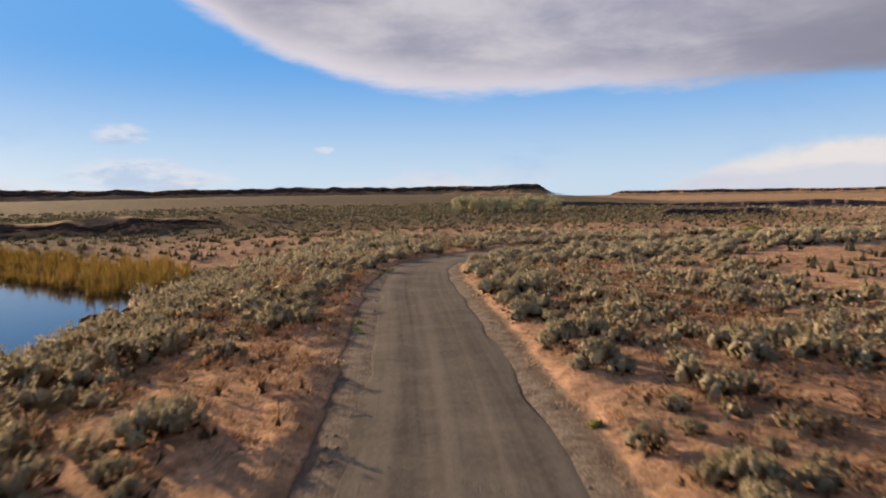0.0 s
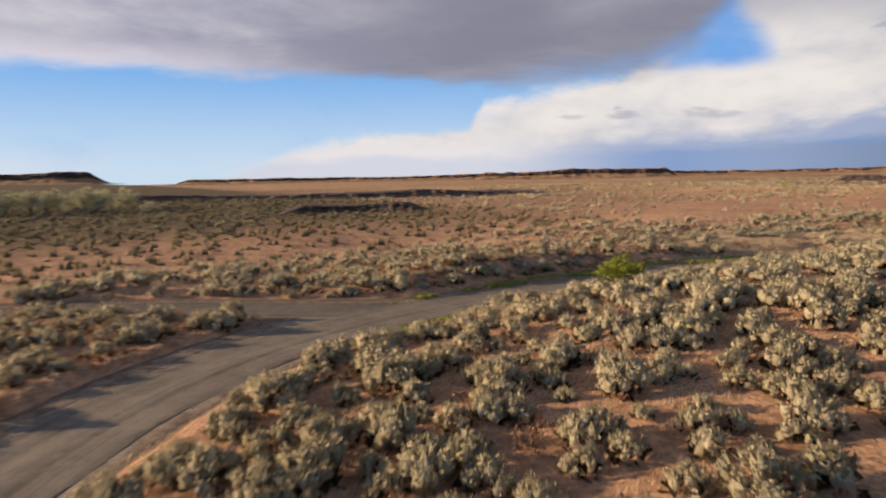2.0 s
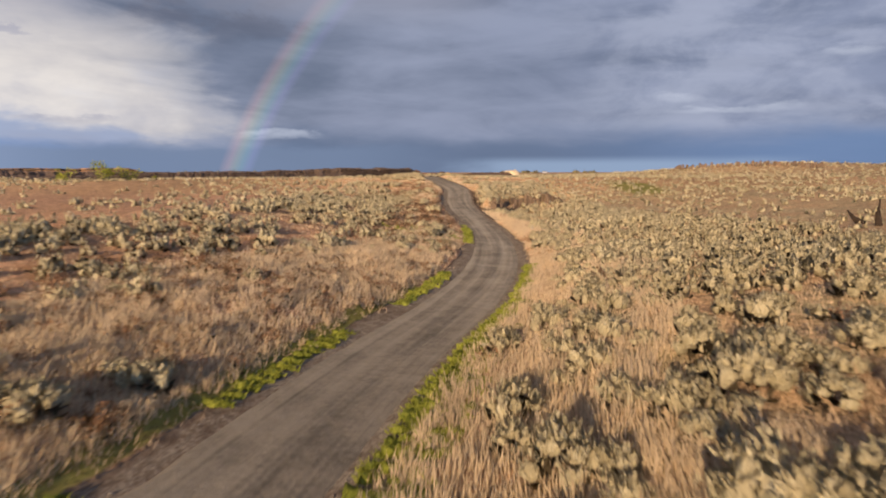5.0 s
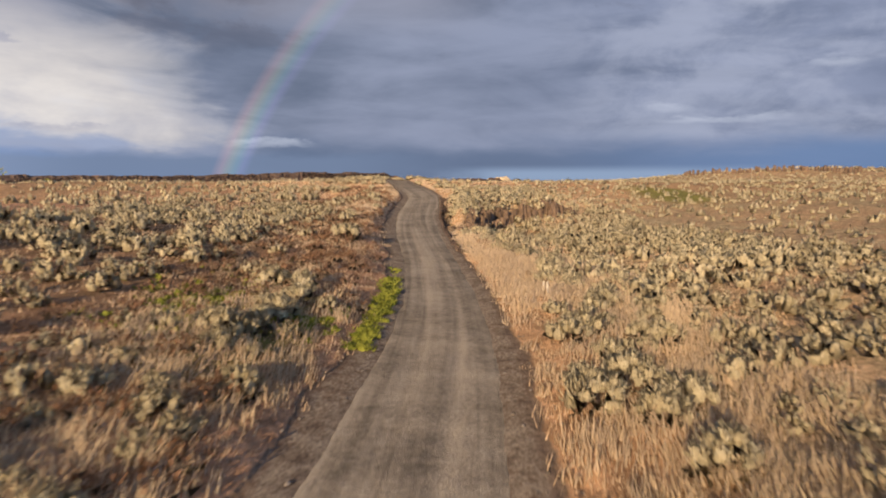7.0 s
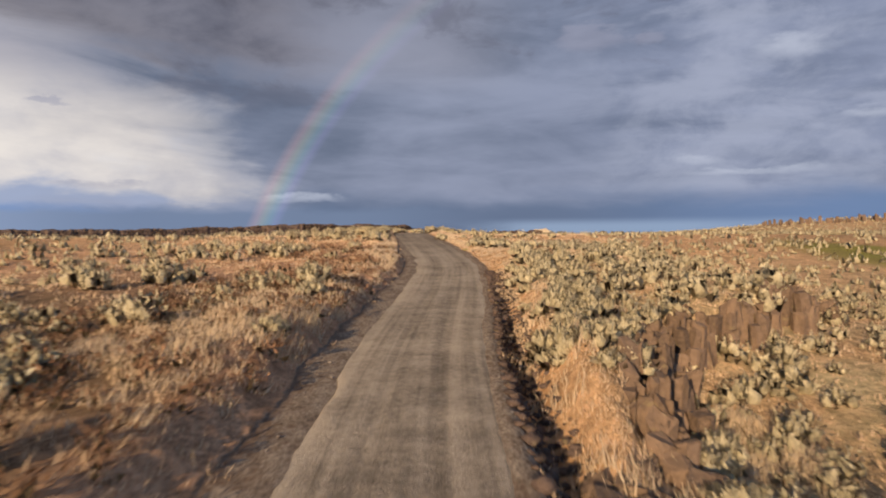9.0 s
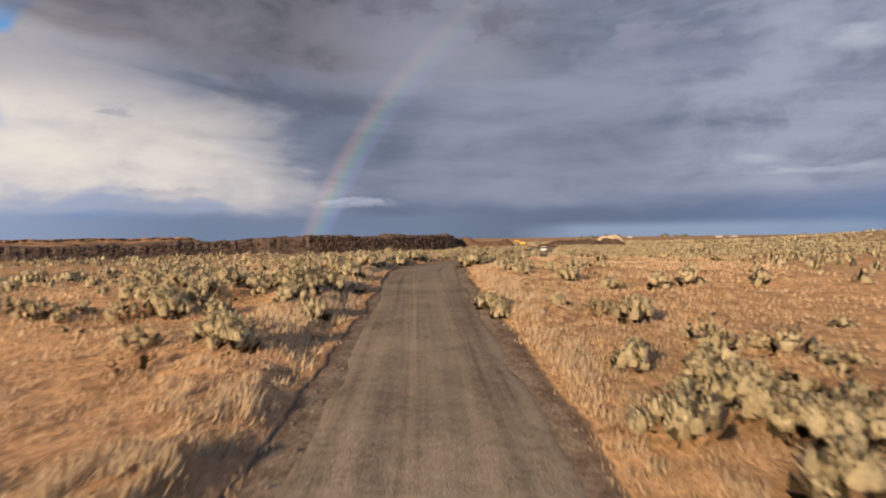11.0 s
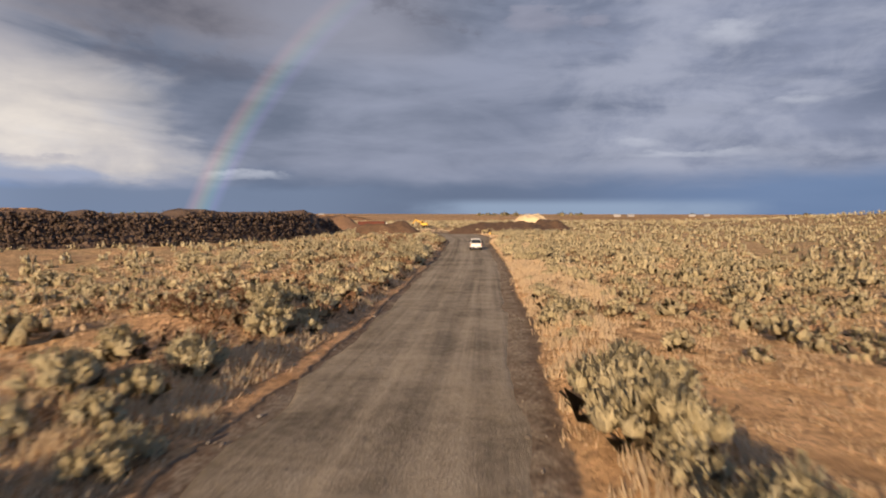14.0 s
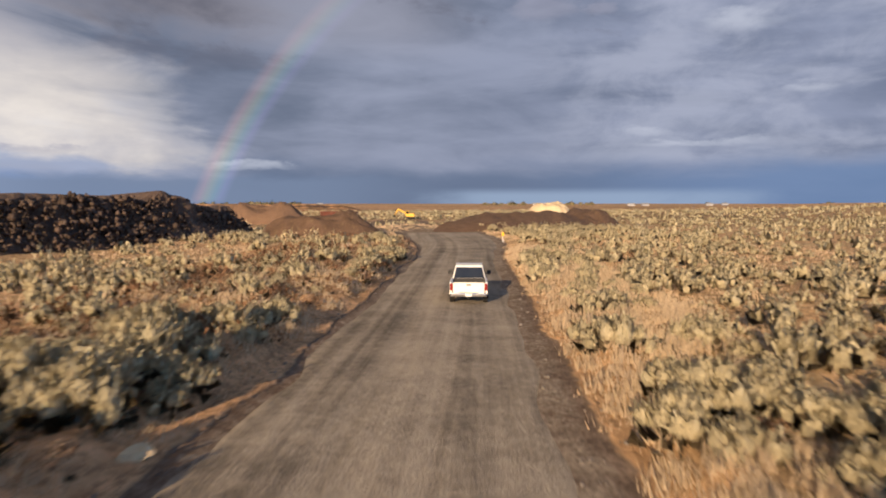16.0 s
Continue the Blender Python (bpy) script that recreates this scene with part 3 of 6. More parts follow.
    h -= 1.7 * (side < 0) * smooth(d, hw + 0.15, hw + 1.5) * np.exp(-((d / 9) ** 2)) * np.exp(-(((s - 420) / 26) ** 2))
    h += 2.0 * (side > 0) * smooth(d, hw + 3.0 + 2 * rough, hw + 7.5 + 2 * rough) * np.exp(-((d / 30) ** 2)) * (0.25 + 0.75 * smooth(s, 252, 226)) * smooth(s, 196, 218) * smooth(s, 330, 290)
    h += 2.1 * terrace(x, y) * smooth(d, hw + 1.2, hw + 3.5)
    ds, js, _ = nearest(x, y, SIDE_LINE)
    h = h + (SIDE_LINE[js, 2] - h) * smooth(ds, 7.5, 3.4)
    h -= 0.15 * smooth(d, hw + 0.35, hw - 1.1)
    h -= 0.16 * smooth(ds, 3.6, 2.8) * (d > hw)
    h = h - 2.6 * smooth(-x, 14, 34) * smooth(y, 135, 95) * smooth(y, -140, -60) * smooth(-x, 400, 120)
    lk = lake_depth(x, y)
    h = h * (1 - lk) + lk * -4.6
    return h.reshape(shape)


LAKE_Z = -3.05


# ---------------------------------------------------------------- mesh helpers
def mesh_from(name, verts, faces, mat, smooth_faces=False, attrs=None, normals=None):
    """A mesh from numpy arrays; faces all triangles or all quads. normals: one for each vertex, for soft foliage."""
    me = bpy.data.meshes.new(name)
    verts, faces = np.asarray(verts, np.float32), np.asarray(faces, np.int32)
    n, k = faces.shape
    me.vertices.add(len(verts))
    me.vertices.foreach_set("co", verts.ravel())
    me.loops.add(n * k)
    me.loops.foreach_set("vertex_index", faces.ravel())
    me.polygons.add(n)
    me.polygons.foreach_set("loop_start", np.arange(0, n * k, k, dtype=np.int32))
    me.polygons.foreach_set("use_smooth", np.full(n, smooth_faces))
    for key, (kind, values) in (attrs or {}).items():
        a = me.attributes.new(key, kind, "POINT")
        a.data.foreach_set({"FLOAT": "value", "FLOAT_COLOR": "color", "FLOAT_VECTOR": "vector"}[kind], np.asarray(values, np.float32).ravel())
    me.update(calc_edges=True)
    me.validate()
    if normals is not None:
        me.normals_split_custom_set_from_vertices(np.asarray(normals, np.float32))
    if mat:
        me.materials.append(mat)
    return me


def part(name, bm, mat, parent=None, label="", smooth_faces=False):
    """Links a bmesh as one mesh object under a thing or a part."""
    me = bpy.data.meshes.new(name)
    for f in bm.faces:
        f.smooth = smooth_faces
    bm.to_mesh(me)
    bm.free()
    me.materials.append(mat)
    ob = new(name, me)
    if parent:
        ob.parent = parent
    return tagged(ob, label)


def box(size, at=(0, 0, 0), bevel=0.0, turn=None):
    bm = bmesh.new()
    bmesh.ops.create_cube(bm, size=1, matrix=Matrix.Translation(at) @ (turn or Matrix()) @ Matrix.Diagonal((*size, 1)))
    if bevel:
        bmesh.ops.bevel(bm, geom=bm.edges[:], offset=bevel, segments=2, affect="EDGES", profile=0.6)
    return bm


def tube(r1, r2, depth, m=None, seg=16):
    bm = bmesh.new()
    bmesh.ops.create_cone(bm, cap_ends=True, segments=seg, radius1=r1, radius2=r2, depth=depth, matrix=m or Matrix())
    return bm


def thing(name, label, category, m=None, group="", kind=""):
    e = new(name)
    if m is not None:
        e.matrix_world = m
    return tagged(e, label, category, group, kind)


# ---------------------------------------------------------------- ground, road, water
def axis(lo, hi, step, reach):
    inner = np.arange(lo, hi + step, step)
    out = [step * 1.3]
    while sum(out) < reach:
        out.append(out[-1] * 1.22)
    c = np.cumsum(out)
    return np.r_[lo - c[::-1], inner, hi + c]


def build_ground():
    gx, gy = axis(-50, 560, 1.25, 4300), axis(-70, 165, 1.05, 4300)
    X, Y = np.meshgrid(gx, gy)
    Z = land(X, Y)
    nx, ny = len(gx), len(gy)
    i = np.arange(nx * ny).reshape(ny, nx)
    quads = np.stack([i[:-1, :-1], i[:-1, 1:], i[1:, 1:], i[1:, :-1]], -1).reshape(-1, 4)
    x, y, z = X.ravel(), Y.ravel(), Z.ravel()
    # beside the road the sheet is three times finer and carries the hummocks of the grass
    d, idx, side = nearest(x, y)
    close = (d < 10.5) | ((d < 21) & (side < 0) & (LINE_S[idx] > 150) & (LINE_S[idx] < 310))
    close &= (x > -45) & (x < 555) & (y > -65) & (y < 160)
    fine = close[quads].all(1)
    f = np.nonzero(fine)[0]
    row, col = f // (nx - 1), f % (nx - 1)
    wide = 3 * nx
    a, b = np.meshgrid(np.arange(3), np.arange(3))
    a, b = a.ravel(), b.ravel()
    ids = np.stack([(3 * row[:, None] + b + q) * wide + 3 * col[:, None] + a + p for p, q in ((0, 0), (1, 0), (1, 1), (0, 1))], -1).reshape(-1, 4)
    used, inv = np.unique(ids, return_inverse=True)
    r3, c3 = used // wide, used % wide
    r0, c0 = np.minimum(r3 // 3, ny - 2), np.minimum(c3 // 3, nx - 2)
    v, u = r3 / 3 - r0, c3 / 3 - c0
    fx, fy = gx[c0] * (1 - u) + gx[c0 + 1] * u, gy[r0] * (1 - v) + gy[r0 + 1] * v
    zc = (Z[r0, c0] * (1 - u) + Z[r0, c0 + 1] * u) * (1 - v) + (Z[r0 + 1, c0] * (1 - u) + Z[r0 + 1, c0 + 1] * u) * v
    fd, fi, fs = nearest(fx, fy)
    lim = np.where((fs < 0) & (LINE_S[fi] > 155) & (LINE_S[fi] < 305), 19.0, 8.8)
    w = smooth(fd, lim, lim - 2.5)
    side_d, _, _ = nearest(fx, fy, SIDE_LINE)
    bumps = tussock(fx, fy, fd, half_width(LINE_S[fi])) * smooth(side_d, 4.5, 7.0) * (1 - lake_depth(fx, fy))
    zf = zc * (1 - w) + (land(fx, fy) + bumps) * w
    quads = np.vstack([quads[~fine], inv.reshape(-1, 4) + len(x)])
    x, y, z = np.r_[x, fx], np.r_[y, fy], np.r_[z, zf]
    d, idx, side = nearest(x, y)
    s = LINE_S[idx]
    hw = half_width(s)
    crumble = 0.9 * fbm(x, y, 5, 3, 41)
    edge_l = hw + 1.7 + 0.6 * crumble - 1.1 * smooth(s, 470, 510)
    dirt = np.where(side > 0, smooth(d, edge_l, edge_l - 0.8), smooth(d, hw + 1.5 + crumble + 0.9 * smooth(s, 200, 120), hw + 0.4))
    ds, _, _ = nearest(x, y, SIDE_LINE)
    dirt = np.maximum(dirt, smooth(ds, 5.5, 3.2))
    yard = gauss(x, y, 566, -40, 30, 13, 1.2, -20) + gauss(x, y, 620, -52, 40, 11, 1.1, -18)
    dirt = np.maximum(dirt, np.clip(yard, 0, 1))
    dirt = np.maximum(dirt, gauss(x, y, 31, 119, 9, 5, 1.3, 20))
    tan = np.clip(smooth(x, 230, 330) * 0.8 + (side < 0) * smooth(x, 90, 200) * 0.7 + 0.35 * fbm(x, y, 30, 3, 51), 0, 1)
    edge = np.exp(-(((d - hw - 1.7) / 0.9) ** 2)) * smooth(s, 205, 220) * smooth(s, 330, 310)
    green = edge + gauss(x, y, 300, -22, 45, 12, 0.8, -20) + gauss(x, y, 186, 86, 10, 5, 0.8, -15)
    far = np.hypot(x - 60, y - 60)
    scrub_shade = (1 - 0.6 * gauss(x, y, 200, 168, 110, 50, 1.0, -8)) * smooth(d, 34, 110) * np.clip(0.30 + 1.1 * smooth(x - 0.20 * y, 120, 30) * smooth(y, 20, 90) + 0.5 * fbm(x, y, 120, 3, 55), 0, 1)
    sere = np.where(side < 0, np.clip(smooth(s, 225, 260) * smooth(s, 500, 440) * smooth(d, 5, 11) + 0.75 * smooth(s, 590, 625) * smooth(d, 5.0, 8.0), 0, 1), 0.55 * smooth(s, 575, 620) * smooth(d, 8, 16))
    sere = sere * smooth(d, 420, 160) * np.clip(0.85 + 0.5 * fbm(x, y, 22, 3, 57), 0.2, 1)
    # left hollow: brush litter, plus the hollow's shade painted into the ground
    scrub_shade = np.maximum(scrub_shade, 0.62 * (side > 0) * smooth(s, 340, 358) * smooth(s, 455, 430) * smooth(d, 5.5, 8) * smooth(d, 45, 24))
    cover = np.stack([dirt, tan, np.clip(green, 0, 1), scrub_shade], -1)
    me = mesh_from("ground", np.stack([x, y, z], -1), quads, M_GROUND, True, {"cover": ("FLOAT_COLOR", cover), "sere": ("FLOAT", sere)})
    tagged(new("ground", me), "dry reddish steppe ground with cheatgrass and bare soil", "ground", kind="structure")


def build_strip(name, line, hw, label, lift):
    """A gravel roadway with ruts and a crumbling edge."""
    t = np.gradient(line[:, :2], axis=0)
    t /= np.linalg.norm(t, axis=1)[:, None]
    s = np.r_[0, np.cumsum(np.linalg.norm(np.diff(line[:, :2], axis=0), axis=1))]
    w = hw(s) if callable(hw) else np.full(len(s), hw)
    u = np.linspace(-1, 1, 25)
    rows = []
    for k, a in enumerate(u):
        jag = 0.85 * fbm(s + 40 * np.sign(a), s * 0 + 3, 3.4, 4, 61) * smooth(abs(a), 0.8, 1.0)
        off = -a * w - np.sign(a) * jag
        x, y = line[:, 0] - t[:, 1] * off, line[:, 1] + t[:, 0] * off
        z = line[:, 2] + lift - 0.04 * abs(a) ** 3 * w / 3
        q = np.abs(np.abs(a * w) - 0.95)
        z = z - 0.035 * np.exp(-((q / 0.28) ** 2)) + 0.030 * fbm(x, y, 1.6, 3, 71) - 0.10 * (abs(a) > 0.99)
        rows.append(np.stack([x, y, z, s, off], -1))
    V = np.stack(rows, 1)
    n, k = V.shape[:2]
    i = np.arange(n * k).reshape(n, k)
    quads = np.stack([i[:-1, :-1], i[:-1, 1:], i[1:, 1:], i[1:, :-1]], -1).reshape(-1, 4)
    lane = np.concatenate([V[..., 3:5], V[..., 3:4] * 0], -1).reshape(-1, 3)
    me = mesh_from(name, V[..., :3].reshape(-1, 3), quads, M_ROAD, True, {"lane": ("FLOAT_VECTOR", lane)})
    tagged(new(name, me), label, "road", kind="structure")


def build_lake():
    ys = np.linspace(-200, 132, 60)
    V = [(x, y, LAKE_Z) for y in ys for x in (-420, -300, -200, -120, -80, -55, -40, -30, -24)]
    i = np.arange(len(V)).reshape(60, 9)
    quads = np.stack([i[:-1, :-1], i[:-1, 1:], i[1:, 1:], i[1:, :-1]], -1).reshape(-1, 4)
    tagged(new("water", mesh_from("water", V, quads, M_WATER, True)), "still blue lake reflecting the sky", "water", kind="structure")


build_ground()
build_strip("road", LINE, half_width, "winding grey gravel road with wheel ruts", 0.0)
build_strip("road_side", SIDE_LINE, 3.3, "grey gravel side road leaving the bend", -0.03)
build_lake()


# ---------------------------------------------------------------- vegetation
def spikes(base, way, length, width):
    """Three-sided tapering sprigs: arrays of vertices and triangles."""
    n = len(base)
    way = way / np.linalg.norm(way, axis=1)[:, None]
    ref = np.where(np.abs(way[:, 2:3]) > 0.9, np.array([[1.0, 0, 0]]), np.array([[0, 0, 1.0]]))
    a = np.cross(way, ref)
    a /= np.linalg.norm(a, axis=1)[:, None]
    b = np.cross(way, a)
    ring = []
    for k in range(3):
        ang = 2 * math.pi * k / 3
        ring.append(base + way * (length * 0.35)[:, None] + (a * math.cos(ang) + b * math.sin(ang)) * width[:, None])
    V = np.stack([base, *ring, base + way * length[:, None]], 1).reshape(-1, 3)
    f = np.array([[1, 2, 4], [2, 3, 4], [3, 1, 4]])
    F = (np.arange(n)[:, None, None] * 5 + f[None]).reshape(-1, 3)
    return V, F


def join(parts):
    V, F, n = [], [], 0
    for v, f in parts:
        V.append(v)
        F.append(f + n)
        n += len(v)
    return np.vstack(V), np.vstack(F)


def leaves(base, way, length, width, rng):
    """Narrow folded leaf sprays: two triangles each."""
    n = len(base)
    way = way / np.linalg.norm(way, axis=1)[:, None]
    side = np.cross(way, rng.normal(size=(n, 3)))
    side /= np.linalg.norm(side, axis=1)[:, None]
    back = np.cross(side, way) * (width * 0.35)[:, None]
    mid = base + way * (length * (0.45 + 0.15 * rng.random(n)))[:, None] + back
    V = np.stack([base, mid + side * width[:, None], mid - side * width[:, None], base + way * length[:, None]], 1).reshape(-1, 3)
    f = np.array([[0, 1, 3], [0, 3, 2]])
    return V, (np.arange(n)[:, None, None] * 4 + f[None]).reshape(-1, 3)


def shoots(base, way, length, width, rng, face=None):
    """Slender pointed shoots, one triangle each; their flat sides look along face."""
    n = len(base)
    way = way / np.linalg.norm(way, axis=1)[:, None]
    side = np.cross(way, rng.normal(size=(n, 3)) * (1.0 if face is None else 0.16) + (0 if face is None else face))
    side *= (width / np.linalg.norm(side, axis=1))[:, None]
    low, tip = base + way * (length * 0.15)[:, None], base + way * length[:, None]
    # half of them are broad at the tip, like clustered leaves
    flip = (rng.random(n) < 0.3)[:, None]
    low, tip = np.where(flip, tip, low), np.where(flip, low, tip)
    V = np.stack([low + side, low - side, tip], 1).reshape(-1, 3)
    return V, np.arange(n * 3).reshape(-1, 3)


def lump(at, wide, high, rng, seg=6, rings=3, rough=0.16, lean=(0.0, 0.0)):
    """One brushy head: an uneven upright mass, open below, with a ragged crown that leans outwards."""
    V = []
    a0 = rng.random() * 6.283
    for k in range(rings):
        f = k / rings
        r = wide * (0.80 + 0.95 * f - 1.35 * f * f)
        for j in range(seg):
            a = a0 + (j + 0.5 * k) * 6.283 / seg
            q = r * max(0.35, 1 + rough * rng.normal())
            V.append((at[0] + lean[0] * f + q * math.cos(a), at[1] + lean[1] * f + q * math.sin(a), at[2] + high * (f + 0.6 * rough * rng.normal() * (k > 0))))
    V.append((at[0] + lean[0] + wide * 0.3 * rng.normal(), at[1] + lean[1] + wide * 0.3 * rng.normal(), at[2] + high * (1 + rough * rng.normal())))
    F = []
    for k in range(rings - 1):
        for j in range(seg):
            p, q = k * seg + j, k * seg + (j + 1) % seg
            F += [(p, q, p + seg), (q, q + seg, p + seg)]
    top = len(V) - 1
    F += [((rings - 1) * seg + j, (rings - 1) * seg + (j + 1) % seg, top) for j in range(seg)]
    return np.array(V), np.array(F)


def unit(v):
    return v / np.maximum(np.linalg.norm(v, axis=-1, keepdims=True), 1e-6)


def sage_shape(rng, heads, sprigs, leaf, width, spread=0.58, core=True, seg=5, rings=2, body=0.73):
    """A rounded sagebrush, about 1.7 wide and 1.0 high: brushy heads thick with small leafy shoots, over a tangle of
    dark twigs.
    Vertices, triangles, how far each vertex is darkened for inner shade (1 twigs, 0.4 head bodies, 0 leaf tips), and
    soft normals that point out of each head."""
    out, soft, shade = [], [], []
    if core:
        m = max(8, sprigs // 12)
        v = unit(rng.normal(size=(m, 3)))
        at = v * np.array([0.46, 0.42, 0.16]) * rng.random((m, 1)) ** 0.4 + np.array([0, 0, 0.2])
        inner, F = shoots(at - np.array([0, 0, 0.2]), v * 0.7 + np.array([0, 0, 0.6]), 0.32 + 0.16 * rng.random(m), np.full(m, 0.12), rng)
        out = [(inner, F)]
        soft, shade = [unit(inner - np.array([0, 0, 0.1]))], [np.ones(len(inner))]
    n = sprigs // heads
    oval, tilt = 0.72 + 0.28 * rng.random(), rng.normal(size=2) * 0.06
    for k in range(heads):
        r = spread * math.sqrt((k + 0.2) / heads) * (0.8 + 0.4 * rng.random())
        a = 2.4 * k + rng.random() * 0.9
        wide = 0.50 / math.sqrt(heads / 2.2) * (0.65 + 0.7 * rng.random())
        cx, cy = r * math.cos(a), r * math.sin(a) * oval
        top = 0.34 + 0.34 * (1 - (r / (spread + 0.15)) ** 2) + 0.24 * rng.random() + tilt[0] * cx + tilt[1] * cy
        low = max(0.0, top - wide * (1.7 + 0.6 * rng.random()))
        lx, ly = cx * 0.15, cy * 0.15
        mid = np.array([cx + lx * 0.5, cy + ly * 0.5, (low + top) * 0.5])
        lean = np.array([cx, cy, 0.15]) * 0.85
        # bodies get a lower tint than their shoots: inner shade as colour
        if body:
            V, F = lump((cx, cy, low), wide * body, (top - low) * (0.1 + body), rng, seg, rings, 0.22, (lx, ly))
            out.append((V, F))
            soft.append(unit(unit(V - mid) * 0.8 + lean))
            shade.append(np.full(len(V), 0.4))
        if not n:
            continue
        u = unit(rng.normal(size=(n, 3)))
        u[:, 2] = np.abs(u[:, 2]) * 1.25 - 0.25
        tip = mid + u * np.array([wide * 1.12, wide * 1.12, (top - low) * 0.62]) * (0.72 + 0.40 * rng.random((n, 1)))
        way = unit(u * np.array([0.55, 0.55, 0.25]) + lean * 0.4 + np.array([0, 0, 0.75]) + rng.normal(size=(n, 3)) * 0.28)
        ln = leaf * (0.6 + 0.9 * rng.random(n))
        base = tip - way * ln[:, None] * 0.75
        base[:, 2] = np.maximum(base[:, 2], 0.0)
        V, F = shoots(base, way, ln, width * (0.6 + 0.8 * rng.random(n)), rng, u + lean)
        want = unit(u * np.array([0.8, 0.8, 0.7]) + lean + rng.normal(size=(n, 3)) * 0.45)
        T = V.reshape(-1, 3, 3)
        away = (np.cross(T[:, 1] - T[:, 0], T[:, 2] - T[:, 0]) * want).sum(1) < 0
        T[away] = T[away][:, ::-1]
        out.append((T.reshape(-1, 3), F))
        soft.append(np.repeat(want, 3, 0))
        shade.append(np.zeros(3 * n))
    V, F = join(out)
    return V, F, np.concatenate(shade), np.vstack(soft)


def tuft_shape(rng, blades, height, spread, width=0.03):
    """A tuft of grass: thin blades leaning from one root."""
    a = rng.random(blades) * 6.283
    lean = spread * (0.25 + 0.75 * rng.random(blades))
    hgt = height * (0.55 + 0.6 * rng.random(blades))
    w = width * (0.6 + 0.8 * rng.random(blades))
    r0 = 0.5 * spread * rng.random(blades)
    ca, sa = np.cos(a), np.sin(a)
    z = np.full(blades, -0.04)
    t = a + 1.2 + rng.random(blades)
    V = np.stack([np.stack([r0 * ca - w * np.sin(t), r0 * sa + w * np.cos(t), z], -1), np.stack([r0 * ca + w * np.sin(t), r0 * sa - w * np.cos(t), z], -1),
                  np.stack([(r0 + lean) * ca, (r0 + lean) * sa, hgt], -1)], 1).reshape(-1, 3)
    return V, np.arange(blades * 3).reshape(-1, 3)


def meadow(name, x, y, scale, count, height, radius, width, mat, label, rng, tint, bent=0.35):
    """Grass in patches: slender blades, each rooted in the ground below it and bent by the wind."""
    n = len(x) * count
    a, r = rng.random(n) * 6.283, np.sqrt(rng.random(n))
    sc = np.repeat(scale, count)
    px, py = np.repeat(x, count) + radius * sc * r * np.cos(a), np.repeat(y, count) + radius * sc * r * np.sin(a)
    d, idx, _ = nearest(px, py)
    hw = half_width(LINE_S[idx])
    ok = d > hw + 0.5
    px, py, r, sc, d, hw = px[ok], py[ok], r[ok], sc[ok], d[ok], hw[ok]
    tint = np.repeat(tint, count)[ok]
    n = len(px)
    z = land(px, py) + tussock(px, py, d, hw) - 0.03
    hgt = height * sc * (0.5 + 0.7 * rng.random(n)) * (1.1 - 0.4 * r**2)
    t = rng.random(n) * 6.283
    w = width * (0.6 + 0.8 * rng.random(n))
    lx, ly = bent * hgt * (1 + 0.7 * rng.normal(size=n)), 0.3 * hgt * rng.normal(size=n) - 0.2 * hgt
    V = np.stack([np.stack([px - w * np.sin(t), py + w * np.cos(t), z], -1), np.stack([px + w * np.sin(t), py - w * np.cos(t), z], -1), np.stack([px + lx, py + ly, z + hgt], -1)], 1).reshape(-1, 3)
    me = mesh_from(name, V, np.arange(n * 3).reshape(-1, 3), mat, False, {"tint": ("FLOAT", np.repeat(tint, 3))})
    return tagged(new(name, me), label, "grass", kind="stuff")


def scatter(name, shapes, pos, scale, mat, label, category, rng, tint=None, stretch=None, kind="stuff"):
    """Many plants of a kind joined into one object."""
    Vs, Fs, Ts, n = [], [], [], 0
    pick = rng.integers(0, len(shapes), len(pos))
    turn = rng.random(len(pos)) * 6.283
    tint = rng.random(len(pos)) if tint is None else tint
    stretch = np.ones(len(pos)) if stretch is None else stretch
    Ns = []
    for k, (V, F, *dark) in enumerate(shapes):
        at = np.nonzero(pick == k)[0]
        if not len(at):
            continue
        c, s = np.cos(turn[at]), np.sin(turn[at])
        x = V[None, :, 0] * c[:, None] - V[None, :, 1] * s[:, None]
        y = V[None, :, 0] * s[:, None] + V[None, :, 1] * c[:, None]
        z = np.broadcast_to(V[None, :, 2], x.shape) * stretch[at][:, None]
        W = np.stack([x, y, z], -1) * scale[at][:, None, None] + pos[at][:, None, :]
        Vs.append(W.reshape(-1, 3))
        if len(dark) > 1:
            q = dark[1]
            Ns.append(np.stack([q[None, :, 0] * c[:, None] - q[None, :, 1] * s[:, None], q[None, :, 0] * s[:, None] + q[None, :, 1] * c[:, None], np.broadcast_to(q[None, :, 2], x.shape)], -1).reshape(-1, 3))
        Fs.append((F[None] + (np.arange(len(at)) * len(V))[:, None, None]).reshape(-1, 3) + n)
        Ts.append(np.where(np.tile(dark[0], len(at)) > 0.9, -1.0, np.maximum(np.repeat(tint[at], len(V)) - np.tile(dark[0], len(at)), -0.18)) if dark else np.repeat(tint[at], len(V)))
        n += len(at) * len(V)
    me = mesh_from(name, np.vstack(Vs), np.vstack(Fs), mat, True, {"tint": ("FLOAT", np.concatenate(Ts))}, np.vstack(Ns) if Ns else None)
    return tagged(new(name, me), label, category, kind=kind)


def field(rng, x0, x1, y0, y1, cell):
    nx, ny = int((x1 - x0) / cell), int((y1 - y0) / cell)
    gx, gy = np.meshgrid(np.arange(nx), np.arange(ny))
    x = x0 + (gx.ravel() + rng.random(nx * ny)) * cell
    y = y0 + (gy.ravel() + rng.random(nx * ny)) * cell
    return x, y


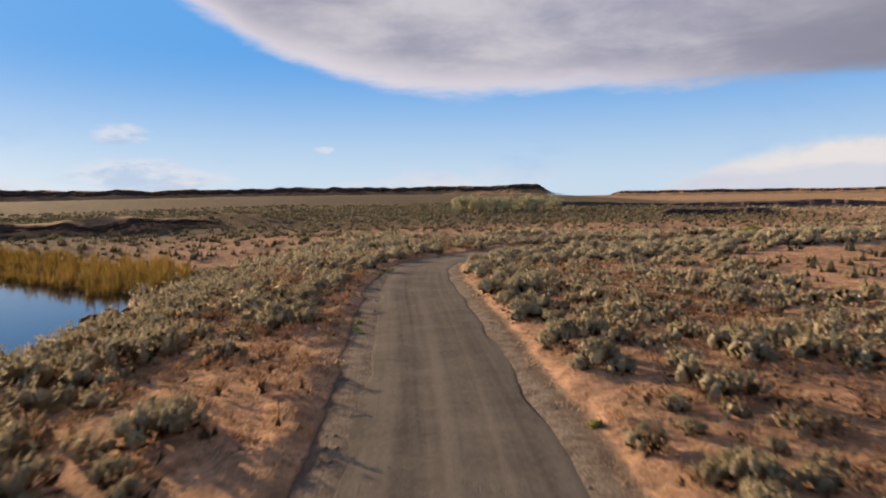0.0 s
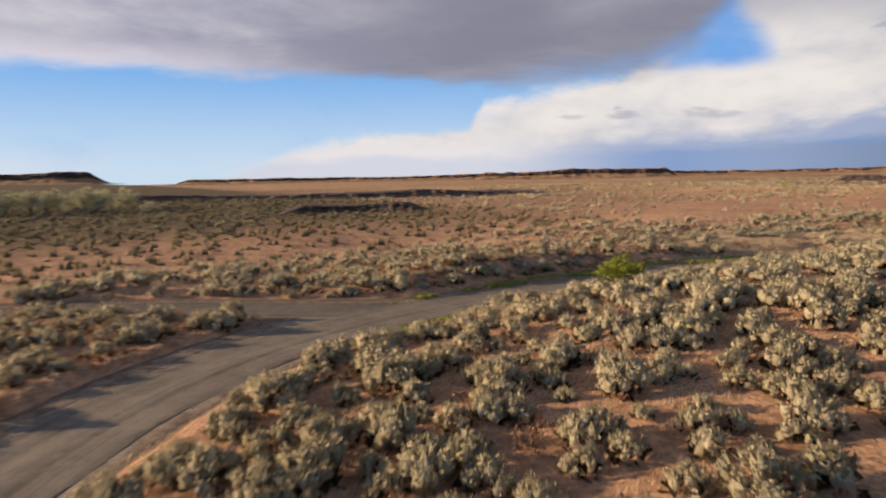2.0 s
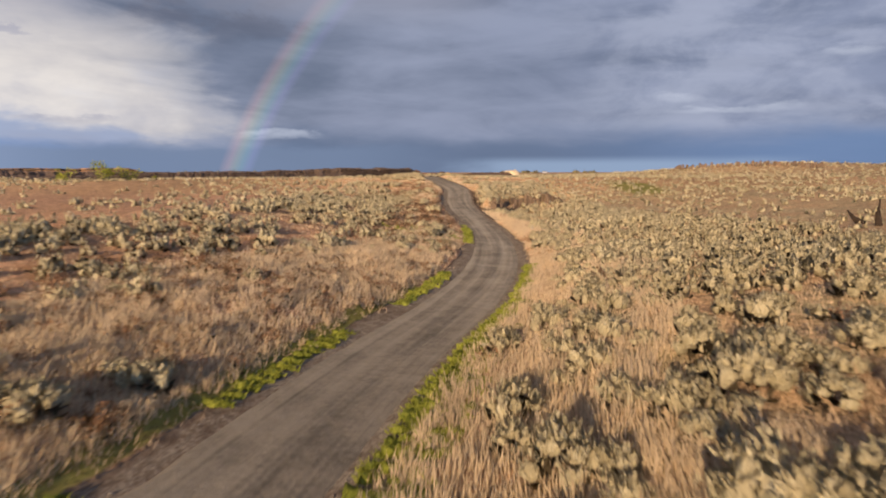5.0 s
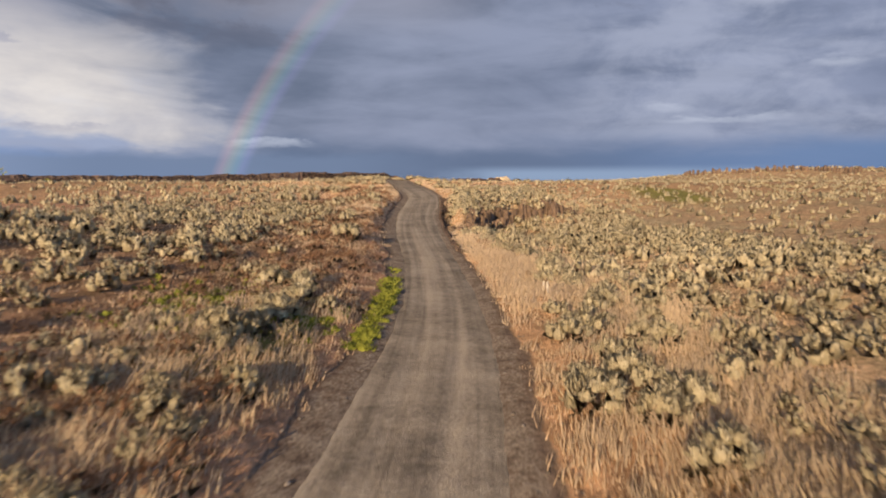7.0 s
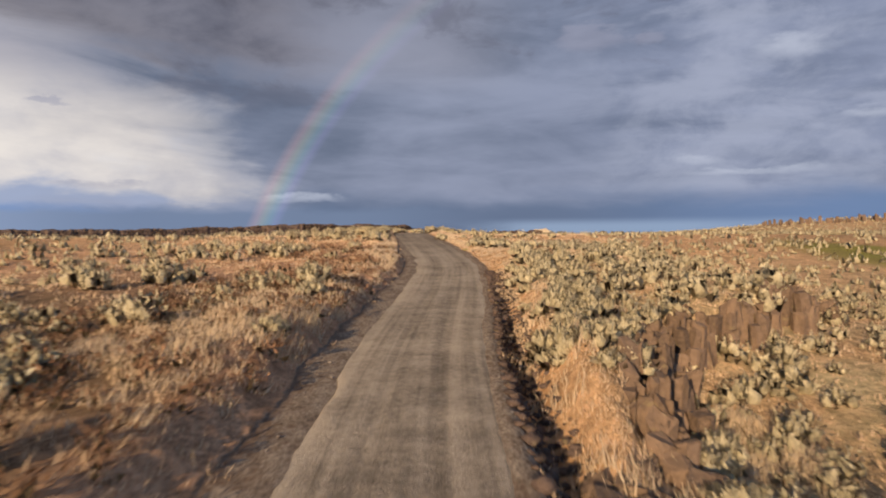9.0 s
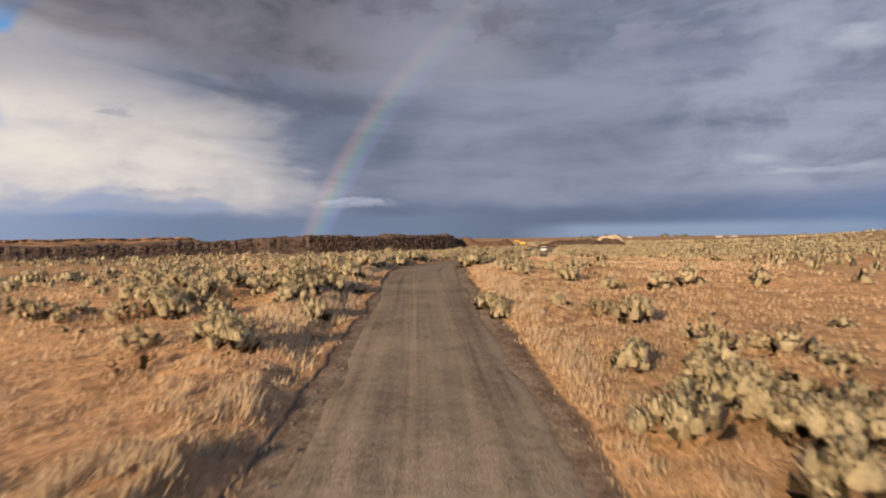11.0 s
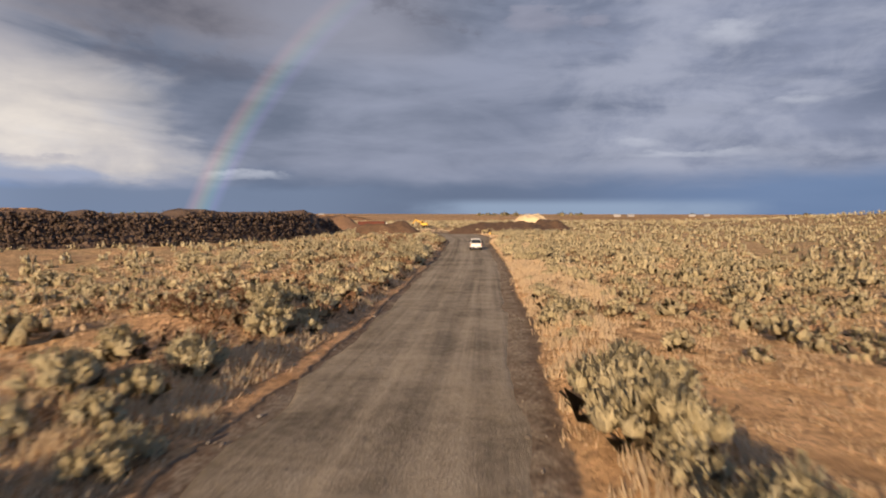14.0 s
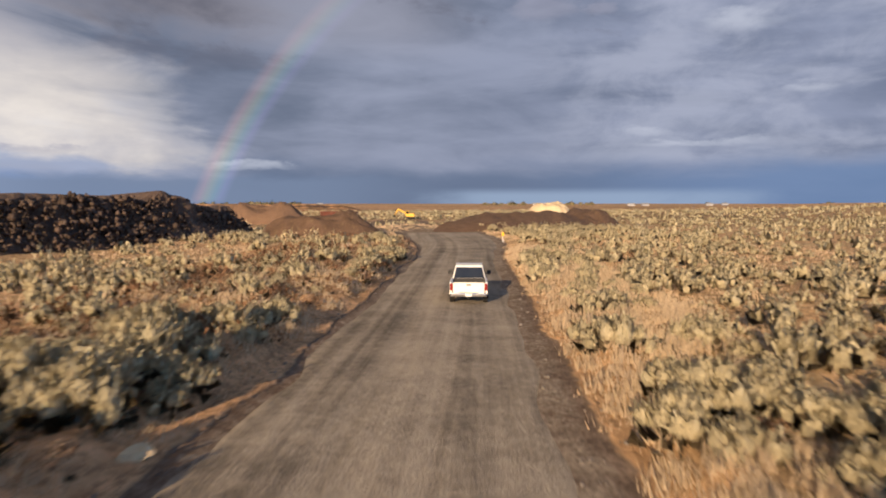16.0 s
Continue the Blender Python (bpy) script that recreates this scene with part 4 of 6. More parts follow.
def bush_density(x, y, s, side, d):
    """How thickly sagebrush grows: thick in drifts, thin on the open grass."""
    n = fbm(x, y, 26, 3, 81) + 0.55 * fbm(x, y, 8, 2, 85)
    p = 0.70 + 1.15 * n
    # open grass north of the valley, and beside the road further on
    p -= 0.5 * gauss(x, y, 165, 150, 70, 26, 1.0, -5) + 0.3 * gauss(x, y, 105, 145, 45, 16, 1.0, -5)
    p -= 0.8 * gauss(x, y, 372, 8, 26, 16, 1.0, -20) + 0.7 * gauss(x, y, 350, 72, 40, 18, 1.0, -10) + 0.5 * gauss(x, y, 330, 22, 20, 12, 1.0, -12)
    p -= 0.45 * gauss(x, y, 275, 95, 30, 10, 1.0, -12) + 0.5 * gauss(x, y, 235, 76, 22, 9, 1.0, -14) + 0.5 * gauss(x, y, 440, 22, 20, 8, 1.0, -22)
    p += 0.75 * (side < 0) * smooth(s, 150, 175) * smooth(s, 470, 430) * (1 - 0.35 * smooth(s, 230, 250)) + 0.42 * (side < 0) * smooth(s, 585, 615) + 0.15 * (side > 0) * smooth(s, 560, 610)
    p -= 0.9 * (side < 0) * smooth(s, 198, 214) * smooth(s, 440, 410) * smooth(d, 10, 6.5)
    p += 0.35 * (side > 0) * smooth(s, 188, 200) * smooth(s, 240, 222) - 0.6 * (side > 0) * smooth(s, 222, 240) * smooth(s, 340, 315) * smooth(d, 15, 11) + 0.25 * (side > 0) * smooth(s, 375, 395) * smooth(s, 480, 450)
    p -= (side > 0) * 0.4 * smooth(s, 370, 400) * smooth(s, 590, 560) + (side < 0) * 0.45 * smooth(s, 480, 500) * smooth(s, 600, 580)
    p += 0.25 * smooth(s, 190, 150) + 0.35 * (side > 0) * smooth(s, 200, 170) * smooth(s, 90, 130) + 0.35 * (side > 0) * smooth(s, 585, 610) * smooth(d, 12, 8)
    p += 0.3 * smooth(y, 110, 130) * smooth(x, 90, 40) - np.where(side < 0, 0.16, 0.2) * smooth(s, 130, 80) + 0.45 * (side > 0) * smooth(s, 525, 545) * smooth(d, 12, 8) - 0.7 * (side > 0) * smooth(s, 355, 366) * smooth(s, 452, 430) * smooth(d, 12 + 4 * smooth(s, 410, 395), 8.5 + 4 * smooth(s, 410, 395)) + 0.5 * gauss(x, y, 478, 8, 26, 9, 1.0, -40)
    return p


def build_vegetation():
    rng = np.random.default_rng(7)
    fine = [sage_shape(rng, 13 + k % 5, 380, 0.17, 0.029) for k in range(8)]
    mid = [sage_shape(rng, 6 + k % 3, 50, 0.20, 0.046, seg=4, body=0.58) for k in range(6)]
    low = [sage_shape(rng, 3, 3, 0.35, 0.09, core=False, seg=4, rings=1) for _ in range(5)]
    # near and middle ground
    x, y = field(rng, -55, 600, -95, 230, 1.9)
    d, idx, side = nearest(x, y)
    s = LINE_S[idx]
    hw = half_width(s)
    keep = (d < 37) & (d > hw + np.where(side > 0, 2.4 - 1.4 * smooth(s, 470, 500), 1.7) + 1.0 * rng.random(len(x)))
    p = bush_density(x, y, s, side, d)
    p = p - 0.3 * smooth(d, hw + 5, hw + 2) * np.where(side > 0, smooth(s, 500, 470), 1.0)
    p = p - np.where(side < 0, 0.6, -0.3) * smooth(s, 560, 600) * smooth(d, hw + 5.5, hw + 3.0)
    keep &= rng.random(len(x)) < np.clip(p, 0.03, 0.97) * (0.86 - 0.12 * smooth(s, 560, 600))
    ds, _, _ = nearest(x, y, SIDE_LINE)
    keep &= (ds > 4.6) & (np.hypot(x - 190.5, y - 68.6) > 2.6)
    keep &= lake_depth(x + 0.0, y) < 0.02
    keep &= lake_depth(x - 3.0, y) < 0.3
    keep &= gauss(x, y, 566, -40, 32, 13, 1.0, -20) + gauss(x, y, 620, -52, 40, 11, 1.0, -18) < 0.45
    x, y, d, s, side, ds = x[keep], y[keep], d[keep], s[keep], side[keep], ds[keep]
    stretch = np.nonzero((LINE_S > 528) & (LINE_S < 706))[0]
    k = np.r_[rng.choice(stretch, 90), rng.choice(stretch, 75)]
    sd = np.where(np.arange(len(k)) < 90, 1.0, -1.0)
    far_off = half_width(LINE_S[k]) + np.where(sd > 0, 1.0, 1.9) + 1.7 * rng.random(len(k))
    ok = fbm(LINE_S[k], 40 * sd, 11, 3, 187) > -0.18
    k, sd, far_off = k[ok], sd[ok], far_off[ok]
    x, y = np.r_[x, LINE[k, 0] - TANGENT[k, 1] * sd * far_off], np.r_[y, LINE[k, 1] + TANGENT[k, 0] * sd * far_off]
    d, s, side = np.r_[d, far_off], np.r_[s, LINE_S[k]], np.r_[side, sd]
    z = land(x, y) - 0.04
    size = (0.62 + 0.85 * rng.random(len(x)) ** 1.3) * (0.95 + 0.3 * fbm(x, y, 18, 2, 91)) * (1.3 - 0.2 * smooth(s, 560, 600))
    pos = np.stack([x, y, z], -1)
    near = (d < 10.5) | ((d < 36) & (side < 0) & (s > 140) & (s < 262)) | ((d < 22) & (side < 0) & (s > 165) & (s < 300))
    # the bushes beside the stretch of the bend and the last straight stand singly
    single = near & (((s > 185) & (s < 250) & (side < 0) & (d < 17)) | ((s > 600) & (s < 700)))
    ids = np.nonzero(single)[0][:300]
    # bushes that stand out beside the road
    marks = [(357.6, 34.0, 1.25), (356.2, 33.5, 1.15), (359.0, 32.6, 1.2), (357.3, 32.2, 1.0), (361.0, 31.5, 0.8), (364.0, 30.6, 0.8), (372.0, 28.6, 0.7), (354.2, 26.0, 0.8), (353.4, 28.4, 0.7), (353.8, 30.4, 0.6),
             (363.4, 19.8, 0.9), (363.8, 25.0, 0.6), (379.0, 39.5, 1.2), (377.8, 38.6, 0.9), (376.4, 36.7, 0.8), (329.2, 38.8, 0.9), (328.0, 38.4, 0.8), (326.0, 39.0, 0.7), (338.4, 22.8, 1.1), (326.0, 33.2, 0.8),
             (323.4, 32.4, 1.2), (339.8, 56.8, 1.0), (338.9, 55.0, 1.1), (338.2, 53.0, 0.9), (353.5, 51.0, 1.1), (344.5, 27.8, 1.2), (466.8, -15.9, 0.9), (465.6, -16.4, 0.8), (474.8, -5.4, 1.3), (473.0, -4.6, 1.1), (476.2, -6.2, 0.8), (471.4, -4.6, 1.2), (478.0, -5.6, 1.1), (318.2, 51.6, 1.2), (320.0, 52.6, 1.0), (330.6, 57.0, 1.2), (332.4, 57.6, 1.1), (334.6, 58.0, 1.0), (328.8, 56.2, 1.0)]
    taken = np.zeros(len(x), bool)
    for mx, my, _ in marks:
        taken |= np.hypot(x - mx, y - my) < 1.4
    bodies = []
    for k, (V, F, dark, soft) in enumerate(fine):
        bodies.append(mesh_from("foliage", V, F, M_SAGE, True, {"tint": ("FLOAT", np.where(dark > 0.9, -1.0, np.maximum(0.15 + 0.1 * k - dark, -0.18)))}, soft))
    st = np.random.default_rng(3)
    stems = []
    for k in range(3):
        a = st.random(1) * 6.283
        V, F = spikes(np.array([[0, 0, -0.15]]), np.stack([np.cos(a) * 0.3, np.sin(a) * 0.3, np.ones(1)], -1), np.array([0.6]), np.array([0.07]))
        stems.append(mesh_from("stem", V, F, M_WOOD))
    for k in ids:
        e = thing("sagebrush", "grey-green sagebrush with upright sprigs on dry ground", "bush", Matrix.LocRotScale(pos[k], Euler((0, 0, rng.random() * 6.283)), Vector((size[k],) * 3)), "sagebrush along the road")
        for nm, me in (("foliage", bodies[k % 8]), ("stem", stems[k % 3])):
            o = new(nm, me)
            o.parent = e
    for k, (mx, my, sc) in enumerate(marks):
        mz = float(land(np.array([mx]), np.array([my]))[0])
        e = thing("sagebrush", "pale grey-green sagebrush standing out in dry grass", "bush", Matrix.LocRotScale((mx, my, mz - 0.05), Euler((0, 0, 1.7 * k)), Vector((sc * 1.3, sc * 1.3, sc * 1.5))), "sagebrush along the road")
        for nm, me in (("foliage", bodies[(3 * k) % 8]), ("stem", stems[k % 3])):
            o = new(nm, me)
            o.parent = e
    rest = near & ~taken
    rest[ids] = False
    # lower tint on the first stretch: darkness of side-lit bushes painted into them
    tint = np.clip(0.5 + 0.5 * fbm(x, y, 12, 2, 95) + 0.25 * (rng.random(len(x)) - 0.5) - 0.7 * smooth(s, 152, 95), -0.15, 1)
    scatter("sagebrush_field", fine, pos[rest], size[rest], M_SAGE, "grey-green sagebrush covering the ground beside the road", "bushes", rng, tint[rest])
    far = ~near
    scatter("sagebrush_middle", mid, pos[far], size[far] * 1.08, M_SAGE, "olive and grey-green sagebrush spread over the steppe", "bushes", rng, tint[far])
    # far scrub
    x, y = field(rng, -330, 900, -330, 520, 3.6)
    d, idx, side = nearest(x, y)
    keep = (d > 36) & (d < 420) & (lake_depth(x, y) < 0.2)
    p = 0.5 + 0.9 * fbm(x, y, 48, 3, 101) - 0.5 * gauss(x, y, 195, 172, 100, 40, 1.0, -5) + 0.8 * gauss(x, y, 62, 190, 60, 50, 1.0) + 0.9 * smooth(x - 0.2 * y, 90, 20) + 0.3 * (y < 40)
    keep &= rng.random(len(x)) < np.clip(p, 0.03, 0.9) * np.maximum(np.interp(d, [70, 200, 420], [0.85, 0.5, 0.25]), 0.75 * smooth(x - 0.2 * y, 110, 30) * (d < 330))
    x, y, d = x[keep], y[keep], d[keep]
    pos = np.stack([x, y, land(x, y) - 0.05], -1)
    size = (0.9 + 0.9 * rng.random(len(x))) * np.interp(d, [70, 420], [1.0, 1.5])
    # the western part is the same sagebrush, with shade put into its colour
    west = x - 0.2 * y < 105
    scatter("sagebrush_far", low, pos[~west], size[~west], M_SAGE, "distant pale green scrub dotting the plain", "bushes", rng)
    scatter("greasewood_far", low, pos[west], size[west], M_DIM_FOLIAGE, "distant sagebrush below the mesa, coloured dimmer for its shaded side", "bushes", rng)
    # dry grass
    x, y = field(rng, -40, 590, -70, 170, 1.0)
    d, idx, side = nearest(x, y)
    s = LINE_S[idx]
    hw = half_width(s)
    ds, _, _ = nearest(x, y, SIDE_LINE)
    keep = ((d < 15) | ((d < 28) & (side < 0) & (s > 165) & (s < 300))) & (d > hw + np.where(side > 0, 1.3 - 0.6 * smooth(s, 470, 510), 0.7) + 0.8 * rng.random(len(x)) ** 2) & (ds > 4.5) & (lake_depth(x, y) < 0.2)
    keep &= rng.random(len(x)) < np.clip(0.75 + 0.6 * fbm(x, y, 9, 3, 111), 0.4, 0.98)
    x, y, d, s, side, hw = x[keep], y[keep], d[keep], s[keep], side[keep], hw[keep]
    tall = np.where(side < 0, smooth(s, 165, 190), smooth(s, 240, 260)) * smooth(s, 440, 400)
    size = (0.55 + 0.5 * rng.random(len(x))) * (1 + 0.8 * tall * rng.random(len(x)))
    tint = np.clip(np.interp(x, [60, 300], [0.15, 0.7]) + 0.35 * fbm(x, y, 12, 2, 115) + 0.3 * tall, 0, 1)
    meadow("dry_grass", x, y, size, 32, 0.29, 0.75, 0.025, M_STRAW, "dry reddish and straw-coloured cheatgrass tufts", rng, tint)
    # coarser grass further from the road
    x, y = field(rng, -40, 590, -80, 180, 1.5)
    d, idx, side = nearest(x, y)
    s = LINE_S[idx]
    ds, _, _ = nearest(x, y, SIDE_LINE)
    keep = (d > np.where((side < 0) & (s > 165) & (s < 300), 27, 14)) & (d < 38) & (ds > 5) & (lake_depth(x, y) < 0.02) & (rng.random(len(x)) < np.clip(0.6 + 0.7 * fbm(x, y, 9, 3, 181), 0.35, 0.95))
    x, y = x[keep], y[keep]
    meadow("dry_grass_beyond", x, y, 0.9 + 0.4 * rng.random(len(x)), 13, 0.30, 1.1, 0.055, M_STRAW, "dry reddish cheatgrass further from the road", rng, np.clip(np.interp(x, [60, 300], [0.2, 0.7]) + 0.35 * fbm(x, y, 12, 2, 115), 0, 1))
    # tall pale grass in the hollow
    x, y = field(rng, 40, 560, -60, 150, 0.68)
    d, idx, side = nearest(x, y)
    s = LINE_S[idx]
    off = d - half_width(s)
    keep = (off > np.where(side > 0, 1.9 - 0.9 * smooth(s, 470, 510), 1.2)) & (off < np.where(side > 0, 9.5 + 6.0 * smooth(s, 222, 240) * smooth(s, 345, 325) + 6.0 * smooth(s, 595, 615), 6.5 + 4.0 * smooth(s, 215, 235) * smooth(s, 450, 430) + 7.0 * smooth(s, 595, 615)) * (1 - 0.45 * smooth(s, 420, 450)) + 2.5 * fbm(x, y, 8, 2, 117)) & (s > np.where(side > 0, 215, 186)) & (s < 712)
    keep &= rng.random(len(x)) < np.clip(0.62 + 0.35 * smooth(s, 345, 325) + 0.35 * (side < 0) * smooth(s, 585, 605) + 0.9 * fbm(x, y, 11, 3, 119), 0.10, 0.97) * np.where(side > 0, smooth(s, 245, 270) * smooth(s, 370, 340) + 0.85 * smooth(s, 405, 430), 1.0) * np.where(side > 0, 1.0, 1 - 0.35 * smooth(s, 430, 460) * smooth(s, 600, 580))
    x, y, s = x[keep], y[keep], s[keep]
    meadow("tall_grass", x, y, (0.7 + 0.6 * rng.random(len(x))) * (1 - 0.3 * smooth(s, 420, 450)), 42, 0.62, 0.62, 0.031, M_TALL, "tall pinkish dry grass along the hollow", rng, np.clip(0.55 + 0.4 * fbm(x, y, 6, 2, 118), 0, 1))
    # dead rusty brush, thickest on the left side and round the bends
    brush = [sage_shape(rng, 7, 64, 0.22, 0.038, body=0) for _ in range(6)]
    x, y = field(rng, -45, 590, -75, 165, 1.7)
    d, idx, side = nearest(x, y)
    s = LINE_S[idx]
    hw = half_width(s)
    ds, _, _ = nearest(x, y, SIDE_LINE)
    keep = (d > hw + np.where(side > 0, 2.1 - 0.9 * smooth(s, 470, 510), 2.0)) & (d < np.where(s < 330, 24, 17)) & (ds > 4.6) & (lake_depth(x - 3, y) < 0.2) & (gauss(x, y, 566, -40, 32, 13, 1.0, -20) < 0.4)
    p = 0.22 + 0.8 * fbm(x, y, 10, 3, 171) + np.where(side > 0, 0.20 + 0.65 * smooth(s, 360, 375) * smooth(s, 460, 430) + 0.25 * smooth(s, 520, 540) + 0.25 * smooth(s, 590, 620), 0.0) + 0.3 * smooth(s, 200, 160) * smooth(s, 20, 60) + 0.3 * (side > 0) * smooth(s, 190, 205) * smooth(s, 260, 235)
    p = p - 0.35 * (side < 0) * smooth(s, 240, 265) - 0.25 * smooth(s, 480, 500) * smooth(s, 600, 580)
    keep &= rng.random(len(x)) < np.clip(p, 0.02, 0.9)
    x, y = x[keep], y[keep]
    pos = np.stack([x, y, land(x, y) - 0.03], -1)
    scatter("dead_brush", brush, pos, (0.45 + 0.55 * rng.random(len(x))) * 1.45, M_RUSTY, "low rusty-brown dead brush in the dry grass", "brush", rng, np.clip(0.5 + 0.7 * fbm(x, y, 7, 2, 173), 0, 1), np.full(len(x), 0.8))
    # green weeds along the road's edge in the hollow
    weeds = [tuft_shape(rng, 12, 0.26, 0.32, 0.05) for _ in range(5)]
    zone = np.nonzero((LINE_S > 203) & (LINE_S < 372))[0]
    tufts = [lump((0, 0, -0.05), 0.26, 0.26 + 0.05 * k, rng, 6, 2, 0.22) for k in range(3)]
    weeds = weeds + [join([t, w]) for t, w in zip(tufts, weeds)]
    k = np.r_[rng.choice(zone, 4600), rng.choice(np.nonzero(LINE_S < 480)[0], 400), rng.choice(np.nonzero((LINE_S > 186) & (LINE_S < 305))[0], 3300)]
    s = LINE_S[k]
    side = np.where(rng.random(len(k)) < 0.5, 1, -1)
    side[-3300:] = -1
    broad = np.where(np.arange(len(k)) >= len(k) - 3300, 2.7, np.where(side > 0, 0.8, 1.2))
    clump = fbm(s, side * 50.0, 14, 3, 121)
    ok = (broad > 2) | ((s > 203) & (s < 322) & (clump > np.where((side > 0) & (s > 236), 0.08, -0.28))) | ((s >= 322) & (s < 372) & (clump > 0.2)) | (fbm(s, side * 70.0, 9, 2, 123) > 0.3)
    k, s, side, broad = k[ok], s[ok], side[ok], broad[ok]
    off = side * (half_width(s) + 0.35 + broad * rng.random(len(k)) ** 1.2)
    x, y = LINE[k, 0] - TANGENT[k, 1] * off, LINE[k, 1] + TANGENT[k, 0] * off
    x, y = x + rng.normal(size=len(x)) * 0.15, y + rng.normal(size=len(x)) * 0.15
    gx, gy = 189 + rng.normal(size=800) * 4.0, 85.0 + rng.normal(size=800) * 2.6
    gd, gi, _ = nearest(gx, gy)
    ok = (gd > half_width(LINE_S[gi]) + 2.2) & (fbm(gx, gy, 3.5, 2, 189) > -0.12)
    x, y = np.r_[x, gx[ok]], np.r_[y, gy[ok]]
    pos = np.stack([x, y, land(x, y) - 0.02], -1)
    scatter("green_weeds", weeds, pos, 0.55 + 0.8 * rng.random(len(x)), M_GREEN, "bright green weeds along the edge of the road", "weeds", rng)


build_vegetation()


# ---------------------------------------------------------------- rock
def rock_mesh(rng, name, mat, flat=0.75, sub=2):
    bm = bmesh.new()
    bmesh.ops.create_icosphere(bm, subdivisions=sub, radius=0.5)
    for k in range(8):
        n = Vector(rng.normal(size=3)).normalized()
        lim = 0.20 + 0.14 * rng.random()
        for v in bm.verts:
            over = v.co.dot(n) - lim
            if over > 0:
                v.co -= n * over
    sx, sy, sz = 0.8 + 0.5 * rng.random(), 0.8 + 0.4 * rng.random(), flat * (0.8 + 0.4 * rng.random())
    for v in bm.verts:
        v.co = Vector((v.co.x * sx, v.co.y * sy, v.co.z * sz)) * (1 + 0.10 * rng.normal())
    me = bpy.data.meshes.new(name)
    bm.to_mesh(me)
    bm.free()
    me.materials.append(mat)
    return me


def mesh_arrays(me):
    V = np.array([v.co[:] for v in me.vertices])
    F = np.array([p.vertices[:] for p in me.polygons])
    return V, F


def cliff(name, line, height, talus, back, mat, label, seed, column=1.5, wobble=1.0, kind="structure", sink=0.6, level=None, category="cliff", grow=(1, 1, 1, 1)):
    """A rim of rock along a line: rubble slope, an upright broken face, and a top that runs back. The face looks to the line's right."""
    L = spline(line, column * 0.5)
    t = np.gradient(L[:, :2], axis=0)
    t /= np.linalg.norm(t, axis=1)[:, None]
    nrm = np.stack([t[:, 1], -t[:, 0]], -1)
    s = np.r_[0, np.cumsum(np.linalg.norm(np.diff(L[:, :2], axis=0), axis=1))]
    hv = height * (1 + 0.22 * fbm(s, s * 0 + seed, 18 * column, 3, seed) + 0.10 * fbm(s, s * 0, 2.5 * column, 2, seed + 3))
    ends = smooth(s, 0, 6 * column) * smooth(s, s[-1], s[-1] - 6 * column)
    hv = hv * ends * np.interp(s / s[-1], (0, 0.4, 0.7, 1), grow)
    col = fbm(np.floor(s / column) * 7.7, s * 0 + seed, 1.0, 1, seed + 7)
    prof = [(talus, 0.0, 0), (talus * 0.6, 0.14, 1), (talus * 0.25, 0.36, 1), (0.15 * column, 0.50, 2), (0.05, 0.62, 2), (-0.05, 0.80, 2), (-0.25 * column, 0.95, 2), (-0.7 * column, 1.0, 1), (-back * 0.4, 1.0, 0), (-back, 0.0 if back < 40 else 0.9, 0)]
    rows = []
    for k, (out, up, rough) in enumerate(prof):
        o = out + wobble * rough * 0.5 * column * (0.5 * col + 0.5 * fbm(s, s * 0 + 9 * k, 1.6 * column, 2, seed + 11 + k))
        o = o + (1.5 * column * fbm(s, s * 0 + 5, 9 * column, 2, seed + 23))
        x, y = L[:, 0] + nrm[:, 0] * o, L[:, 1] + nrm[:, 1] * o
        g = land(x, y) if level is None else np.full(len(x), level)
        z = g + hv * up + (0.10 * hv * fbm(x, y, 2.2 * column, 2, seed + 31) * (rough > 0)) - (sink if up == 0 else 0)
        rows.append(np.stack([x, y, z], -1))
    V = np.stack(rows, 1)
    n, k = V.shape[:2]
    i = np.arange(n * k).reshape(n, k)
    q = np.stack([i[:-1, :-1], i[1:, :-1], i[1:, 1:], i[:-1, 1:]], -1).reshape(-1, 4)
    ob = new(name, mesh_from(name, V.reshape(-1, 3), q, mat, False))
    tagged(ob, label, category, kind=kind)
    return ob, L, nrm, hv


def mesa_material():
    """Dark rimrock above, rusty grass slopes below: by how steep the face is."""
    mat, N, bs = material("mesa_rimrock_and_grass", 0.95, 0, 0.15)
    g = N.add("ShaderNodeNewGeometry")
    up = N.add("ShaderNodeSeparateXYZ", {0: g.outputs["Normal"]}).outputs[2]
    n = N.noise(g.outputs["Position"], 0.03, 5.0, 0.65)
    f = N.noise(g.outputs["Position"], 0.25, 4.0, 0.65)
    grass = N.mix(N.step(N.m("ADD", N.m("MULTIPLY", n, 0.6), N.m("MULTIPLY", f, 0.4)), 0.4, 0.6), (0.14, 0.10, 0.06, 1), (0.50, 0.29, 0.16, 1))
    stone = N.mix(f, (0.03, 0.022, 0.02, 1), (0.15, 0.10, 0.08, 1))
    N.put(bs.inputs["Base Color"], N.mix(N.step(N.m("ADD", up, N.m("MULTIPLY", N.m("SUBTRACT", f, 0.5), 0.5)), 0.85, 0.6), grass, stone))
    return mat


M_MESA = mesa_material()


def polar(az, r, cx=0.0, cy=0.0):
    return (cx - math.sin(radians(az)) * r, cy + math.cos(radians(az)) * r, 0.0)


